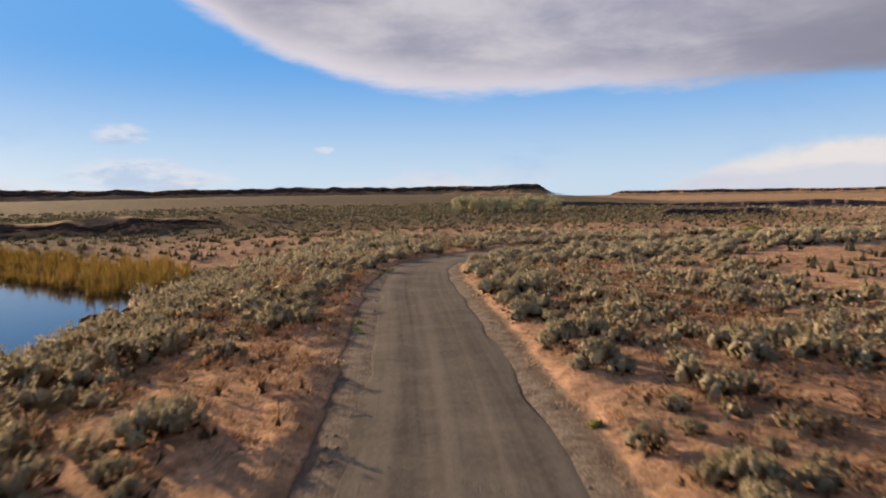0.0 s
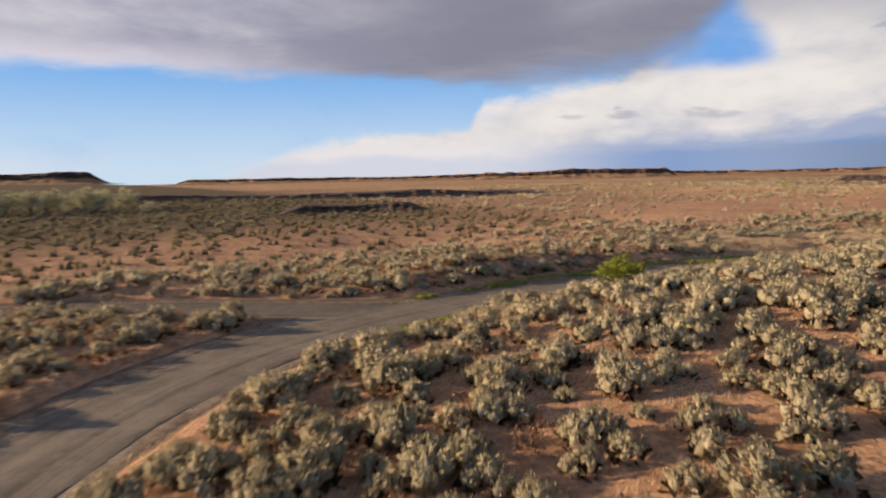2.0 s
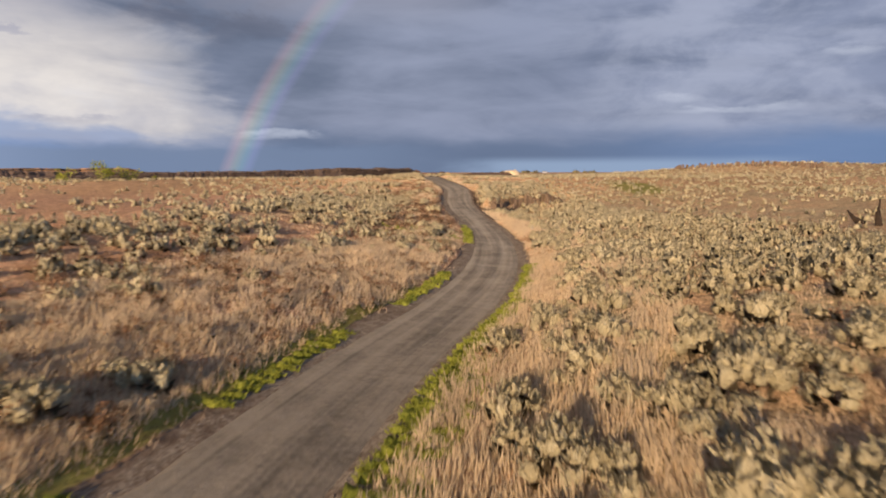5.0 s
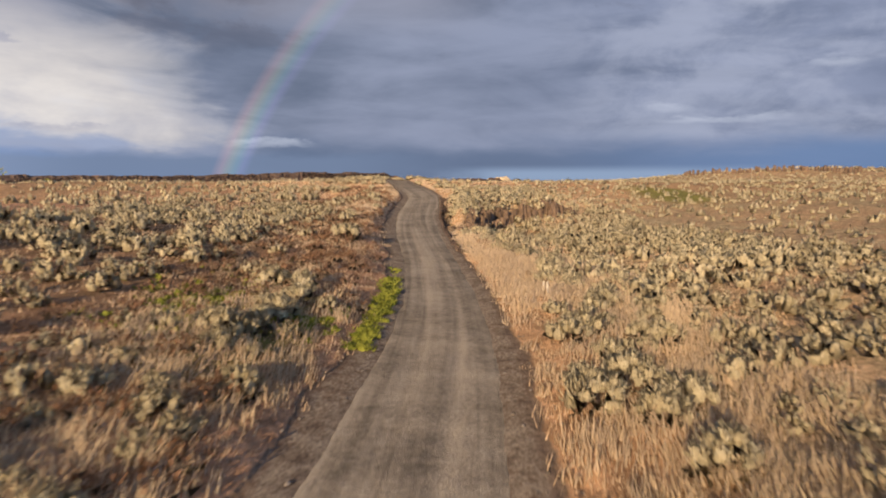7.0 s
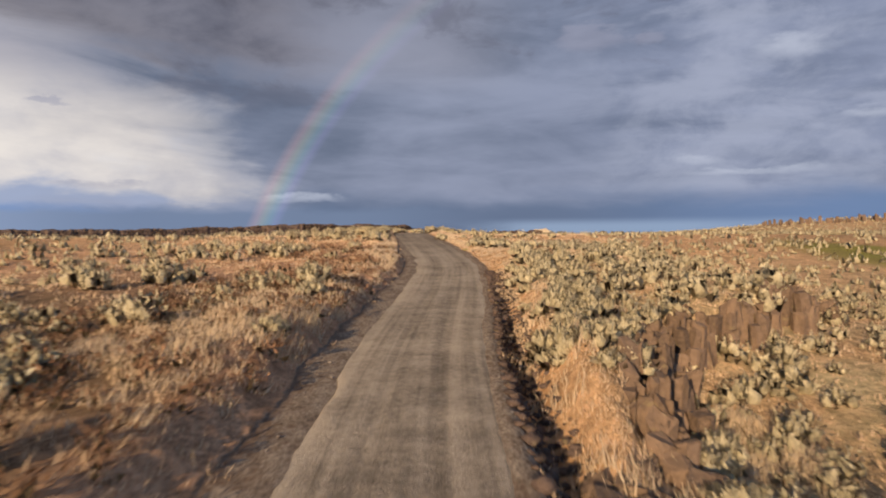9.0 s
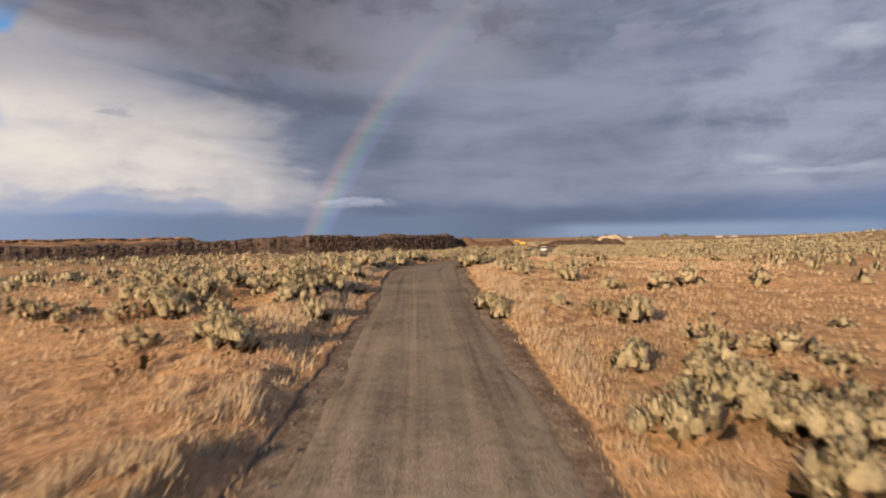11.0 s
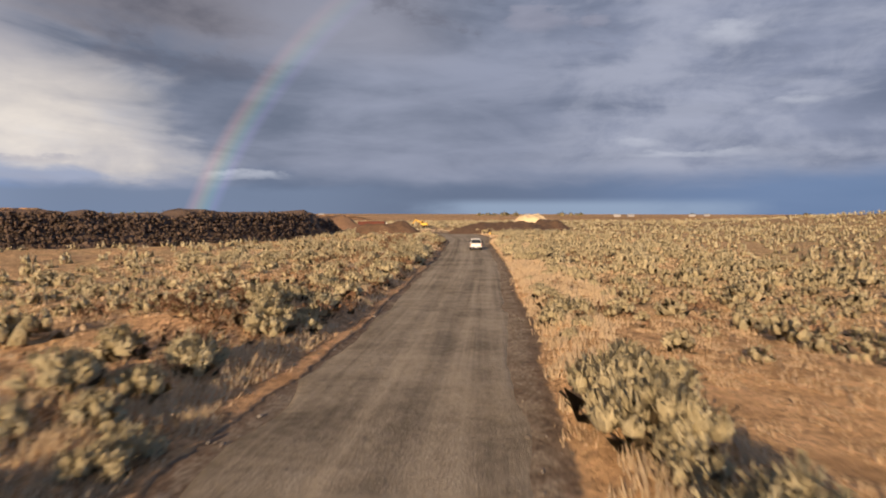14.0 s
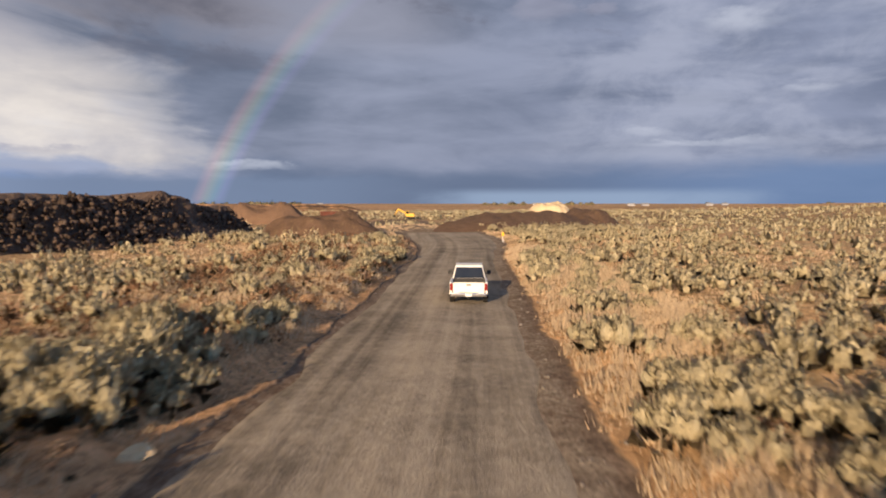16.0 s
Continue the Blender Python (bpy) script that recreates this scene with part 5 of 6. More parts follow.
def build_rock():
    rng = np.random.default_rng(19)
    # far tablelands; lines run so that their faces look at the road
    cliff("mesa", [polar(a, r) for a, r in ((-10.4, 1480), (-6, 1450), (2, 1500), (10, 1460), (18, 1520), (26, 1480), (34, 1560), (44, 1600))][::-1], 22, 60, 260, M_MESA, "long flat-topped mesa with a dark basalt rim", 3, 9.0, 1.0, level=11.0, category="mesa")
    cliff("mesa", [polar(a, r) for a, r in ((-57, 2120), (-52, 2050), (-45, 2000), (-38.9, 2020))][::-1], 27, 80, 300, M_MESA, "distant flat-topped mesa with rusty grass slopes", 7, 10.0, 1.0, level=-1.0, category="mesa")
    cliff("far_ridge", [polar(a, r) for a, r in ((-14, 2600), (-20, 2500), (-28, 2560), (-36, 2500), (-44, 2560), (-54, 2500), (-66, 2600), (-80, 2650))], 19, 120, 400, M_MESA, "low reddish ridge on the horizon", 13, 14.0, 1.0, level=0.0, category="ridge")
    cliff("far_ridge", [polar(a, r, 200, 70) for a, r in ((-79, 1250), (-84, 1180), (-90, 1150), (-96, 1180), (-101, 1240))], 2.0, 40, 120, M_MESA, "dark low rim of rock on the horizon", 17, 8.0, 0.2, level=0.5, category="ridge")
    cliff("far_ridge", [polar(a, r, 200, 70) for a, r in ((-92, 720), (-96, 690), (-100, 700), (-104, 730))], 4.2, 16, 70, M_MESA, "brown hummock of rock and grass", 23, 5.0, 0.25, level=1.0, category="ridge")
    # dark coulee walls beyond the bend
    cliff("coulee_wall", [(86, 258, 0), (100, 254, 0), (114, 246, 0), (126, 232, 0)], 2.4, 2.0, 16, M_BASALT, "dark shaded basalt wall of a shallow coulee", 29, 1.6)
    cliff("coulee_wall", [(60, 420, 0), (110, 425, 0), (160, 400, 0), (220, 370, 0), (290, 330, 0)], 4.0, 5.0, 40, M_BASALT, "dark shaded basalt wall of a shallow coulee", 31, 3.0, grow=(1, 0.45, 1, 0.3))
    cliff("coulee_wall", [(-160, 150, 0), (-125, 148, 0), (-102, 153, 0), (-86, 168, 0), (-66, 198, 0)], 3.2, 3.0, 14, M_MESA, "dark basalt bank with a rusty grass top", 37, 1.8)
    # the long basalt wall on the left near the end
    wall, L, nrm, hv = cliff("basalt_wall", [(430, 210, 0), (452, 168, 0), (472, 130, 0), (490, 98, 0), (504, 66, 0), (514, 42, 0), (523, 26, 0), (533, 14, 0), (544, 4, 0), (556, -4, 0), (568, -11, 0)], 6.0, 4.0, 18, M_BASALT, "long wall of broken dark basalt boulders", 41, 1.2, 0.8, "", category="rock wall", grow=(0.3, 0.6, 1.0, 0.8))
    blocks = [rock_mesh(rng, "boulder", M_BASALT, 0.9, 2) for _ in range(8)]
    chips = [mesh_arrays(rock_mesh(rng, "boulder", M_BASALT, 0.9, 1)) for _ in range(8)]
    n = len(L)
    near = np.nonzero(L[:, 1] < 55)[0]
    for k in range(300):
        i = int(rng.choice(near))
        f = rng.random()
        o = 2.6 * (1 - f) ** 1.3 - 0.2 + 0.5 * rng.normal()
        x, y = L[i, 0] + nrm[i, 0] * o, L[i, 1] + nrm[i, 1] * o
        z = float(land(np.array([x]), np.array([y]))[0]) + hv[i] * (0.05 + 0.9 * f)
        ob = new("boulder", blocks[k % 8])
        ob.parent = wall
        sc = 0.45 + 0.9 * rng.random() ** 1.5
        ob.matrix_world = Matrix.LocRotScale((x, y, z), Euler(rng.random(3) * 6.283), Vector((sc,) * 3))
    many = 5200
    i = np.r_[rng.integers(0, n, many // 2), rng.choice(near, many // 2)]
    f = rng.random(many)
    o = 3.4 * (1 - f) ** 1.2 - 0.2 + 0.6 * rng.normal(size=many)
    x, y = L[i, 0] + nrm[i, 0] * o, L[i, 1] + nrm[i, 1] * o
    pos = np.stack([x, y, land(x, y) + hv[i] * (0.02 + 0.95 * f)], -1)
    tagged(scatter("boulders", chips, pos, 0.30 + 0.75 * rng.random(many) ** 1.8, M_BASALT, "dark broken basalt boulders along the wall", "boulders", rng), kind="stuff")
    cliff("basalt_wall", [(480, 250, 0), (520, 200, 0), (558, 150, 0), (588, 110, 0), (606, 80, 0)], 4.2, 4, 20, M_BASALT, "further wall of dark basalt behind the first", 43, 1.8, 1.2, "", category="rock wall")
    # columnar outcrop beside the road
    crop = thing("basalt_outcrop", "row of weathered brown basalt columns half sunk in grass", "rock outcrop")
    kinds = []
    for k in range(5):
        bm = tube(0.5, 0.40, 1.0, seg=6)
        bmesh.ops.bevel(bm, geom=bm.edges[:], offset=0.06, segments=1, affect="EDGES")
        for v in bm.verts:
            v.co += Vector(rng.normal(size=3)) * 0.05
            if v.co.z > 0:
                v.co.z += 0.25 * v.co.x
        me = bpy.data.meshes.new("column")
        bm.to_mesh(me)
        bm.free()
        me.materials.append(M_BROWN)
        kinds.append(me)
    for k, p in enumerate(CROP[:-1]):
        t = (CROP[k + 1] - p)[:2]
        t /= np.linalg.norm(t)
        for row, (out, rise) in enumerate(((-0.7, 0.5), (0.1, 0.86), (0.85, 0.97))):
            if rng.random() < (0.35, 0.10, 0.2)[row]:
                continue
            o = out + 0.5 * math.sin(k * 0.9) + rng.normal() * 0.22
            x, y = p[0] - t[1] * o + rng.normal() * 0.15, p[1] + t[0] * o + rng.normal() * 0.15
            foot = float(land(np.array([p[0] + t[1] * 1.6]), np.array([p[1] - t[0] * 1.6]))[0])
            brow = float(land(np.array([p[0] - t[1] * 2.0]), np.array([p[1] + t[0] * 2.0]))[0])
            ob = new("column", kinds[int(rng.integers(5))])
            ob.parent = crop
            tall = max(0.7, brow - foot) * rise * (0.85 + 0.3 * rng.random()) + 0.15
            w = 0.85 + 0.45 * rng.random()
            ob.matrix_world = Matrix.LocRotScale((x, y, foot - 0.5 + (tall + 0.5) * 0.5), Euler((rng.normal() * 0.09, rng.normal() * 0.09, rng.random() * 6)), Vector((w, w, tall + 0.5)))
    # columns on the brow of the far hill
    brow = thing("basalt_outcrop", "line of upright basalt columns on the brow of a hill", "rock outcrop")
    for k in range(46):
        x, y = 420 + k * 3.1 + rng.normal() * 0.8, -236 - 6 * math.sin(k * 0.13) + rng.normal() * 1.0
        g = float(land(np.array([x]), np.array([y]))[0])
        ob = new("column", kinds[k % 5])
        ob.parent = brow
        hgt = 2.6 + 1.8 * rng.random()
        ob.matrix_world = Matrix.LocRotScale((x, y, g + hgt * 0.4), Euler((0, 0, rng.random() * 6)), Vector((2.2, 2.2, hgt)))
    # rubble on the right bank, stones along both edges
    stones = [mesh_arrays(rock_mesh(rng, "stone", M_GRIT, 0.7, 1)) for _ in range(6)]
    k = rng.integers(0, len(LINE), 3200)
    s = LINE_S[k]
    off = np.where(rng.random(len(k)) < 0.5, 1, -1) * (half_width(s) - 0.2 + np.abs(rng.normal(size=len(k))) * 0.9)
    x, y = LINE[k, 0] - TANGENT[k, 1] * off, LINE[k, 1] + TANGENT[k, 0] * off
    pos = np.stack([x, y, land(x, y) + 0.03], -1)
    scatter("loose_stones", stones, pos, 0.06 + 0.16 * rng.random(len(k)) ** 3, M_GRIT, "loose grey stones along the edges of the road", "stones", rng)
    k = np.nonzero((LINE_S > 385) & (LINE_S < 455))[0]
    k = rng.choice(k, 2200)
    off = -(half_width(LINE_S[k]) + 0.3 + 1.9 * rng.random(len(k)))
    x, y = LINE[k, 0] - TANGENT[k, 1] * off, LINE[k, 1] + TANGENT[k, 0] * off
    pos = np.stack([x, y, land(x, y) + 0.05], -1)
    scatter("bank_rubble", stones, pos, 0.18 + 0.62 * rng.random(len(k)) ** 2.2, M_BASALT, "dark basalt rubble on the steep road bank", "stones", rng)
    # rocks on the lake shore
    shore = [rock_mesh(rng, "shore_rock", M_BASALT, 0.6) for _ in range(4)]
    for k in range(24):
        y = 46 + k * 0.75 + rng.normal() * 0.5
        x = np.interp(y, [41, 52, 66], [-29.5, -31, -33.5]) + rng.normal() * 0.9 + 0.4
        sc = 0.7 + 1.3 * rng.random()
        ob = new("shore_rock", shore[k % 4])
        ob.matrix_world = Matrix.LocRotScale((x, y, max(LAKE_Z, float(land(np.array([x]), np.array([y]))[0])) + 0.05), Euler((0, 0, rng.random() * 6)), Vector((sc, sc, sc)))
        tagged(ob, "dark flat basalt rock at the lake's edge", "rock", "rocks on the shore")


build_rock()


# ---------------------------------------------------------------- trees and reeds
def build_trees():
    rng = np.random.default_rng(23)

    def tree(at, height, spread, mat, label, nleaf=500):
        x, y = at
        z = float(land(np.array([x]), np.array([y]))[0])
        e = thing("tree", label, "tree", pose(x, y, z - 0.1))
        bm = bmesh.new()
        limbs = []
        for k in range(6):
            a, lean = 2.4 * k + rng.random(), 0.15 + 0.35 * rng.random() if k else 0.03
            d = Vector((math.cos(a) * lean, math.sin(a) * lean, 1)).normalized()
            ln = height * (0.55 + 0.25 * rng.random())
            r = height * 0.02 * (1.3 if k == 0 else 0.6)
            q = d.to_track_quat("Z", "Y").to_matrix().to_4x4()
            bmesh.ops.create_cone(bm, cap_ends=True, segments=6, radius1=r, radius2=r * 0.25, depth=ln, matrix=Matrix.Translation(d * ln / 2) @ q)
            limbs.append((d, ln))
        part("trunk", bm, M_WOOD, e)
        out = []
        for k in range(15):
            d, ln = limbs[k % 6]
            c = np.array(d * ln * (0.45 + 0.6 * rng.random())) + rng.normal(size=3) * spread * np.array([0.32, 0.32, 0.14])
            n = nleaf // 15
            dirs = rng.normal(size=(n, 3))
            dirs /= np.linalg.norm(dirs, axis=1)[:, None]
            base = c + dirs * spread * 0.20 * (0.5 + 0.6 * rng.random((n, 1)))
            out.append(leaves(base, dirs + np.array([0, 0, 0.4]), np.full(n, 0.11 * height) * (0.6 + 0.6 * rng.random(n)), np.full(n, 0.035 * height), rng))
        V, F = join(out)
        V[:, 2] = np.maximum(V[:, 2], 0.1)
        o = new("crown", mesh_from("crown", V, F, mat, False, {"tint": ("FLOAT", np.full(len(V), rng.random()))}))
        o.parent = e

    for k in range(13):
        tree((8 + k * 4.4 + rng.normal() * 1.5, 336 + rng.normal() * 8 + k * 0.6), 8.5 + 3.0 * rng.random(), 5.5, M_WILLOW, "pale green willow with bare silvery limbs", 420)
    tree((66, 332), 4.2, 3.5, M_WILLOW, "small pale willow standing apart", 300)
    for x, y, h in ((348, 158, 7.4), (356, 152, 5.6), (340, 168, 5.0), (330, 215, 3.6), (405, 150, 2.6)):
        tree((x, y), h, h * 0.7, M_GREEN, "round green tree on the open plain", 360)
    # green broom-like shrub above the bend
    x, y = 55.2, 107.4
    z = float(land(np.array([x]), np.array([y]))[0])
    e = thing("green_shrub", "bright yellow-green shrub among grey sagebrush", "shrub", Matrix.LocRotScale((x, y, z), None, Vector((2.3, 2.3, 1.9))))
    out = []
    for k in range(16):
        a, r = rng.random() * 6.283, 0.9 * math.sqrt(rng.random())
        c = np.array([r * math.cos(a), r * math.sin(a), 0.5 + 0.7 * (1 - r) + 0.3 * rng.random()])
        n = 120
        dirs = rng.normal(size=(n, 3))
        dirs /= np.linalg.norm(dirs, axis=1)[:, None]
        out.append(leaves(c + dirs * 0.36 * rng.random((n, 1)) ** 0.6, dirs * 0.6 + np.array([c[0] * 0.3, c[1] * 0.3, 0.9]), 0.09 + 0.12 * rng.random(n), np.full(n, 0.026), rng))
    V, F = join(out)
    o = new("foliage", mesh_from("foliage", V, F, M_GREEN, False, {"tint": ("FLOAT", np.full(len(V), 0.6))}))
    o.parent = e
    n = 9
    a = rng.random(n) * 6.283
    V, F = spikes(np.stack([0.06 * np.cos(a), 0.06 * np.sin(a), np.full(n, -0.1)], -1), np.stack([np.cos(a) * 0.6, np.sin(a) * 0.6, np.ones(n)], -1), np.full(n, 1.0), np.full(n, 0.03))
    o = new("stem", mesh_from("stem", V, F, M_WOOD))
    o.parent = e
    # reeds round the head of the lake
    reeds = [tuft_shape(rng, 26, 2.0, 0.45, 0.05) for _ in range(5)]
    x, y = field(rng, -150, -34, 74, 130, 1.0)
    shore = np.interp(y, [66, 77, 86, 98, 112, 130], [-33.5, -40, -54, -70, -95, -140])
    keep = (x > shore - 4) & (x < shore + 26 + 10 * fbm(x, y, 9, 2, 131)) & (rng.random(len(x)) < 0.55 + 0.3 * fbm(x, y, 7, 2, 133))
    x, y = x[keep], y[keep]
    pos = np.stack([x, y, np.maximum(land(x, y), LAKE_Z - 0.3)], -1)
    scatter("reeds", reeds, pos, 0.7 + 0.7 * rng.random(len(x)), M_REED, "tall golden and green reeds at the lake's edge", "reeds", rng, np.clip(0.5 + 0.6 * fbm(x, y, 10, 2, 137), 0, 1))
    # dark tree belts along the horizon
    out = [sage_shape(rng, 4, 40, 0.5, 0.12) for _ in range(4)]
    n = 260
    az = np.where(rng.random(n) < 0.6, rng.uniform(-100, -78, n), rng.uniform(-140, -112, n))
    r = 1900 + 500 * rng.random(n)
    keep = fbm(az, az * 0, 3.0, 3, 141) > -0.05
    az, r = np.radians(az[keep]), r[keep]
    x, y = 250 - np.sin(az) * r, 60 + np.cos(az) * r
    pos = np.stack([x, y, land(x, y) - 0.5], -1)
    scatter("far_trees", out, pos, 7 + 6 * rng.random(len(x)), M_DIM_FOLIAGE, "dark tree belts on the far horizon", "trees", rng, np.zeros(len(x)))


build_trees()


# ---------------------------------------------------------------- the pickup
M_PAINT = plain("white_car_paint", (0.80, 0.79, 0.77, 1), 0.28, 0, 0.05, 2.0, 0.5)
M_GLASS = plain("dark_tinted_glass", (0.02, 0.022, 0.026, 1), 0.08, 0, 0.1, 2.0, 0.6)
M_RUBBER = plain("black_tyre_rubber", (0.022, 0.021, 0.02, 1), 0.85, 0, 0.2, 9.0, 0.2)
M_CHROME = plain("chrome_bumper", (0.62, 0.62, 0.63, 1), 0.22, 1.0, 0.05)
M_LINER = plain("black_bed_liner", (0.03, 0.03, 0.032, 1), 0.7, 0, 0.2)
M_LAMP = plain("red_tail_lens", (0.22, 0.015, 0.012, 1), 0.2, 0, 0.1, 5, 0.6)
M_HEAD = plain("clear_headlight_lens", (0.7, 0.72, 0.74, 1), 0.12, 0, 0.1, 5, 0.6)


def wedge(x0, x1, w0, w1, z0, z1, cut0=0.0, cut1=0.0, bevel=0.03):
    """A box that narrows upward; its ends lean in by cut0 (back) and cut1 (front)."""
    bm = bmesh.new()
    vs = [bm.verts.new(p) for p in ((x0, -w0, z0), (x1, -w0, z0), (x1, w0, z0), (x0, w0, z0), (x0 + cut0, -w1, z1), (x1 - cut1, -w1, z1), (x1 - cut1, w1, z1), (x0 + cut0, w1, z1))]
    for f in ((3, 2, 1, 0), (4, 5, 6, 7), (0, 1, 5, 4), (1, 2, 6, 5), (2, 3, 7, 6), (3, 0, 4, 7)):
        bm.faces.new([vs[i] for i in f])
    if bevel:
        bmesh.ops.bevel(bm, geom=bm.edges[:], offset=bevel, segments=3, affect="EDGES", profile=0.6)
    return bm


def pane(points, thick, normal):
    """A flat pane of glass with a little depth."""
    bm = bmesh.new()
    n = Vector(normal).normalized() * thick
    a = [bm.verts.new(Vector(p)) for p in points]
    b = [bm.verts.new(Vector(p) + n) for p in points]
    k = len(points)
    bm.faces.new(b)
    bm.faces.new(a[::-1])
    for i in range(k):
        bm.faces.new((a[i], a[(i + 1) % k], b[(i + 1) % k], b[i]))
    bmesh.ops.recalc_face_normals(bm, faces=bm.faces[:])
    return bm


def build_pickup(m):
    e = thing("pickup_truck", "white crew-cab pickup truck with an open bed on gravel", "truck", m)
    P = lambda *a, **k: part(*a, **k)
    P("chassis", box((5.1, 1.5, 0.22), (0, 0, 0.52), 0.03), M_LINER, e)
    P("cab_body", wedge(-0.95, 1.45, 0.97, 0.94, 0.45, 1.13, 0, 0, 0.05), M_PAINT, e, smooth_faces=True)
    P("hood", wedge(1.40, 2.72, 0.96, 0.88, 0.50, 1.12, 0, 0.10, 0.07), M_PAINT, e, smooth_faces=True)
    P("roof", wedge(-0.92, 1.55, 0.90, 0.72, 1.10, 1.84, 0.22, 0.72, 0.06), M_PAINT, e, smooth_faces=True)
    P("rear_window", pane([(-0.905, -0.82, 1.17), (-0.905, 0.82, 1.17), (-0.742, 0.69, 1.73), (-0.742, -0.69, 1.73)], 0.02, (-1, 0, 0.25)), M_GLASS, e, "dark tinted rear window")
    P("windscreen", pane([(1.44, -0.74, 1.20), (1.44, 0.74, 1.20), (0.98, 0.64, 1.72), (0.98, -0.64, 1.72)], 0.02, (0.75, 0, 0.6)), M_GLASS, e, "dark windscreen")
    for s in (-1, 1):
        for x0, x1, t0, t1 in ((-0.72, 0.12, 0.06, 0.0), (0.20, 1.26, 0.0, 0.42)):
            P("side_window", pane([(x0, s * 0.885, 1.20), (x1, s * 0.885, 1.20), (x1 - t1, s * 0.768, 1.68), (x0 + t0, s * 0.768, 1.68)], 0.018, (0, s, 0.25)), M_GLASS, e, "dark tinted side window")
        P("door_handle", box((0.2, 0.03, 0.04), (-0.55, s * 0.985, 1.02), 0.01), M_CHROME, e, "chrome handle")
        P("door_handle", box((0.2, 0.03, 0.04), (0.35, s * 0.985, 1.02), 0.01), M_CHROME, e, "chrome handle")
        P("bed_side", wedge(-2.72, -0.97, 0.06, 0.05, 0.55, 1.16, 0, 0, 0.02), M_PAINT, e, smooth_faces=True).location.y = s * 0.91
        mir = P("mirror", box((0.14, 0.22, 0.24), (1.18, s * 1.10, 1.26), 0.04), M_LINER, e, "black door mirror")
        P("mirror_arm", box((0.06, 0.12, 0.05), (1.20, s * 0.96, 1.20), 0.01), M_LINER, mir)
        P("tail_light", box((0.09, 0.15, 0.36), (-2.735, s * 0.875, 0.93), 0.03), M_LAMP, e, "red tail light")
        P("headlight", box((0.12, 0.36, 0.20), (2.66, s * 0.72, 0.92), 0.04), M_HEAD, e, "clear headlight")
        P("wheel_arch", tube(0.47, 0.47, 0.05, Matrix.Translation((1.80, s * 0.955, 0.45)) @ Matrix.Rotation(radians(90), 4, "X"), 24), M_LINER, e)
        P("wheel_arch", tube(0.47, 0.47, 0.05, Matrix.Translation((-1.75, s * 0.955, 0.45)) @ Matrix.Rotation(radians(90), 4, "X"), 24), M_LINER, e)
        for x in (1.80, -1.75):
            w = new("wheel")
            w.parent = e
            w.location = (x, s * 0.86, 0.39)
            bm = tube(0.39, 0.39, 0.26, Matrix.Rotation(radians(90), 4, "X"), 28)
            bmesh.ops.bevel(bm, geom=[q for q in bm.edges if abs(q.verts[0].co.y - q.verts[1].co.y) < 1e-4], offset=0.05, segments=2, affect="EDGES")
            P("tyre", bm, M_RUBBER, w)
            bm = tube(0.24, 0.20, 0.05, Matrix.Translation((0, s * 0.13, 0)) @ Matrix.Rotation(radians(90 * s), 4, "X"), 20)
            P("rim", bm, M_CHROME, w, "alloy rim")
    P("bed_floor", box((1.74, 1.74, 0.06), (-1.84, 0, 0.66), 0.01), M_LINER, e, "black bed liner")
    P("bed_front", box((0.05, 1.76, 0.55), (-1.00, 0, 0.90), 0.015), M_LINER, e, "black lined bed wall")
    tg = P("tailgate", box((0.07, 1.60, 0.56), (-2.72, 0, 0.88), 0.025), M_PAINT, e)
    P("tailgate_handle", box((0.03, 0.22, 0.07), (-2.765, 0, 1.04), 0.012), M_LINER, tg, "black handle")
    bp = P("rear_bumper", box((0.20, 1.84, 0.20), (-2.82, 0, 0.54), 0.05), M_CHROME, e, "chrome rear bumper")
    P("step_pad", box((0.12, 1.0, 0.02), (-2.84, 0, 0.645), 0.005), M_LINER, bp)
    P("number_plate", box((0.012, 0.32, 0.16), (-2.925, 0, 0.55), 0.004), M_HEAD, bp, "plain pale plate")
    P("tow_hitch", box((0.22, 0.08, 0.08), (-2.92, 0, 0.40), 0.015), M_LINER, e)
    P("front_bumper", box((0.22, 1.88, 0.26), (2.76, 0, 0.56), 0.06), M_CHROME, e, "chrome front bumper")
    P("grille", box((0.06, 1.06, 0.32), (2.70, 0, 0.90), 0.02), M_LINER, e)


def on_road(s, off=0.0):
    k = int(np.argmin(np.abs(LINE_S - s)))
    t = TANGENT[k]
    return LINE[k, 0] - t[1] * off, LINE[k, 1] + t[0] * off, LINE[k, 2], math.degrees(math.atan2(t[1], t[0]))


k = int(np.argmin((LINE[:, 0] - 489.6) ** 2 + (LINE[:, 1] + 19.0) ** 2))
tx, ty, tz, heading = on_road(LINE_S[k], -1.5)
build_pickup(pose(tx, ty, tz - 0.03, 0, 0, heading))


# ---------------------------------------------------------------- the yard at the end of the road
M_RUST = plain("rust_red_steel", (0.11, 0.036, 0.026, 1), 0.75, 0, 0.35, 1.5, 0.3)
M_YELLOW = plain("yellow_machine_paint", (0.72, 0.42, 0.03, 1), 0.45, 0, 0.15, 2.0)
M_WHITE = plain("white_painted_board", (0.78, 0.77, 0.74, 1), 0.6, 0, 0.12, 4.0)
M_SAND = rock_material("pale_sand_pile", (0.45, 0.34, 0.2, 1), (0.75, 0.6, 0.4, 1))
M_ROOF = plain("grey_farm_roof", (0.30, 0.30, 0.32, 1), 0.6, 0, 0.2, 0.4)


M_POST = plain("bleached_pale_wood", (0.52, 0.46, 0.38, 1), 0.85, 0, 0.3, 4.0, 0.2, 0.01)


def ground_at(x, y):
    return float(land(np.array([x]), np.array([y]))[0])


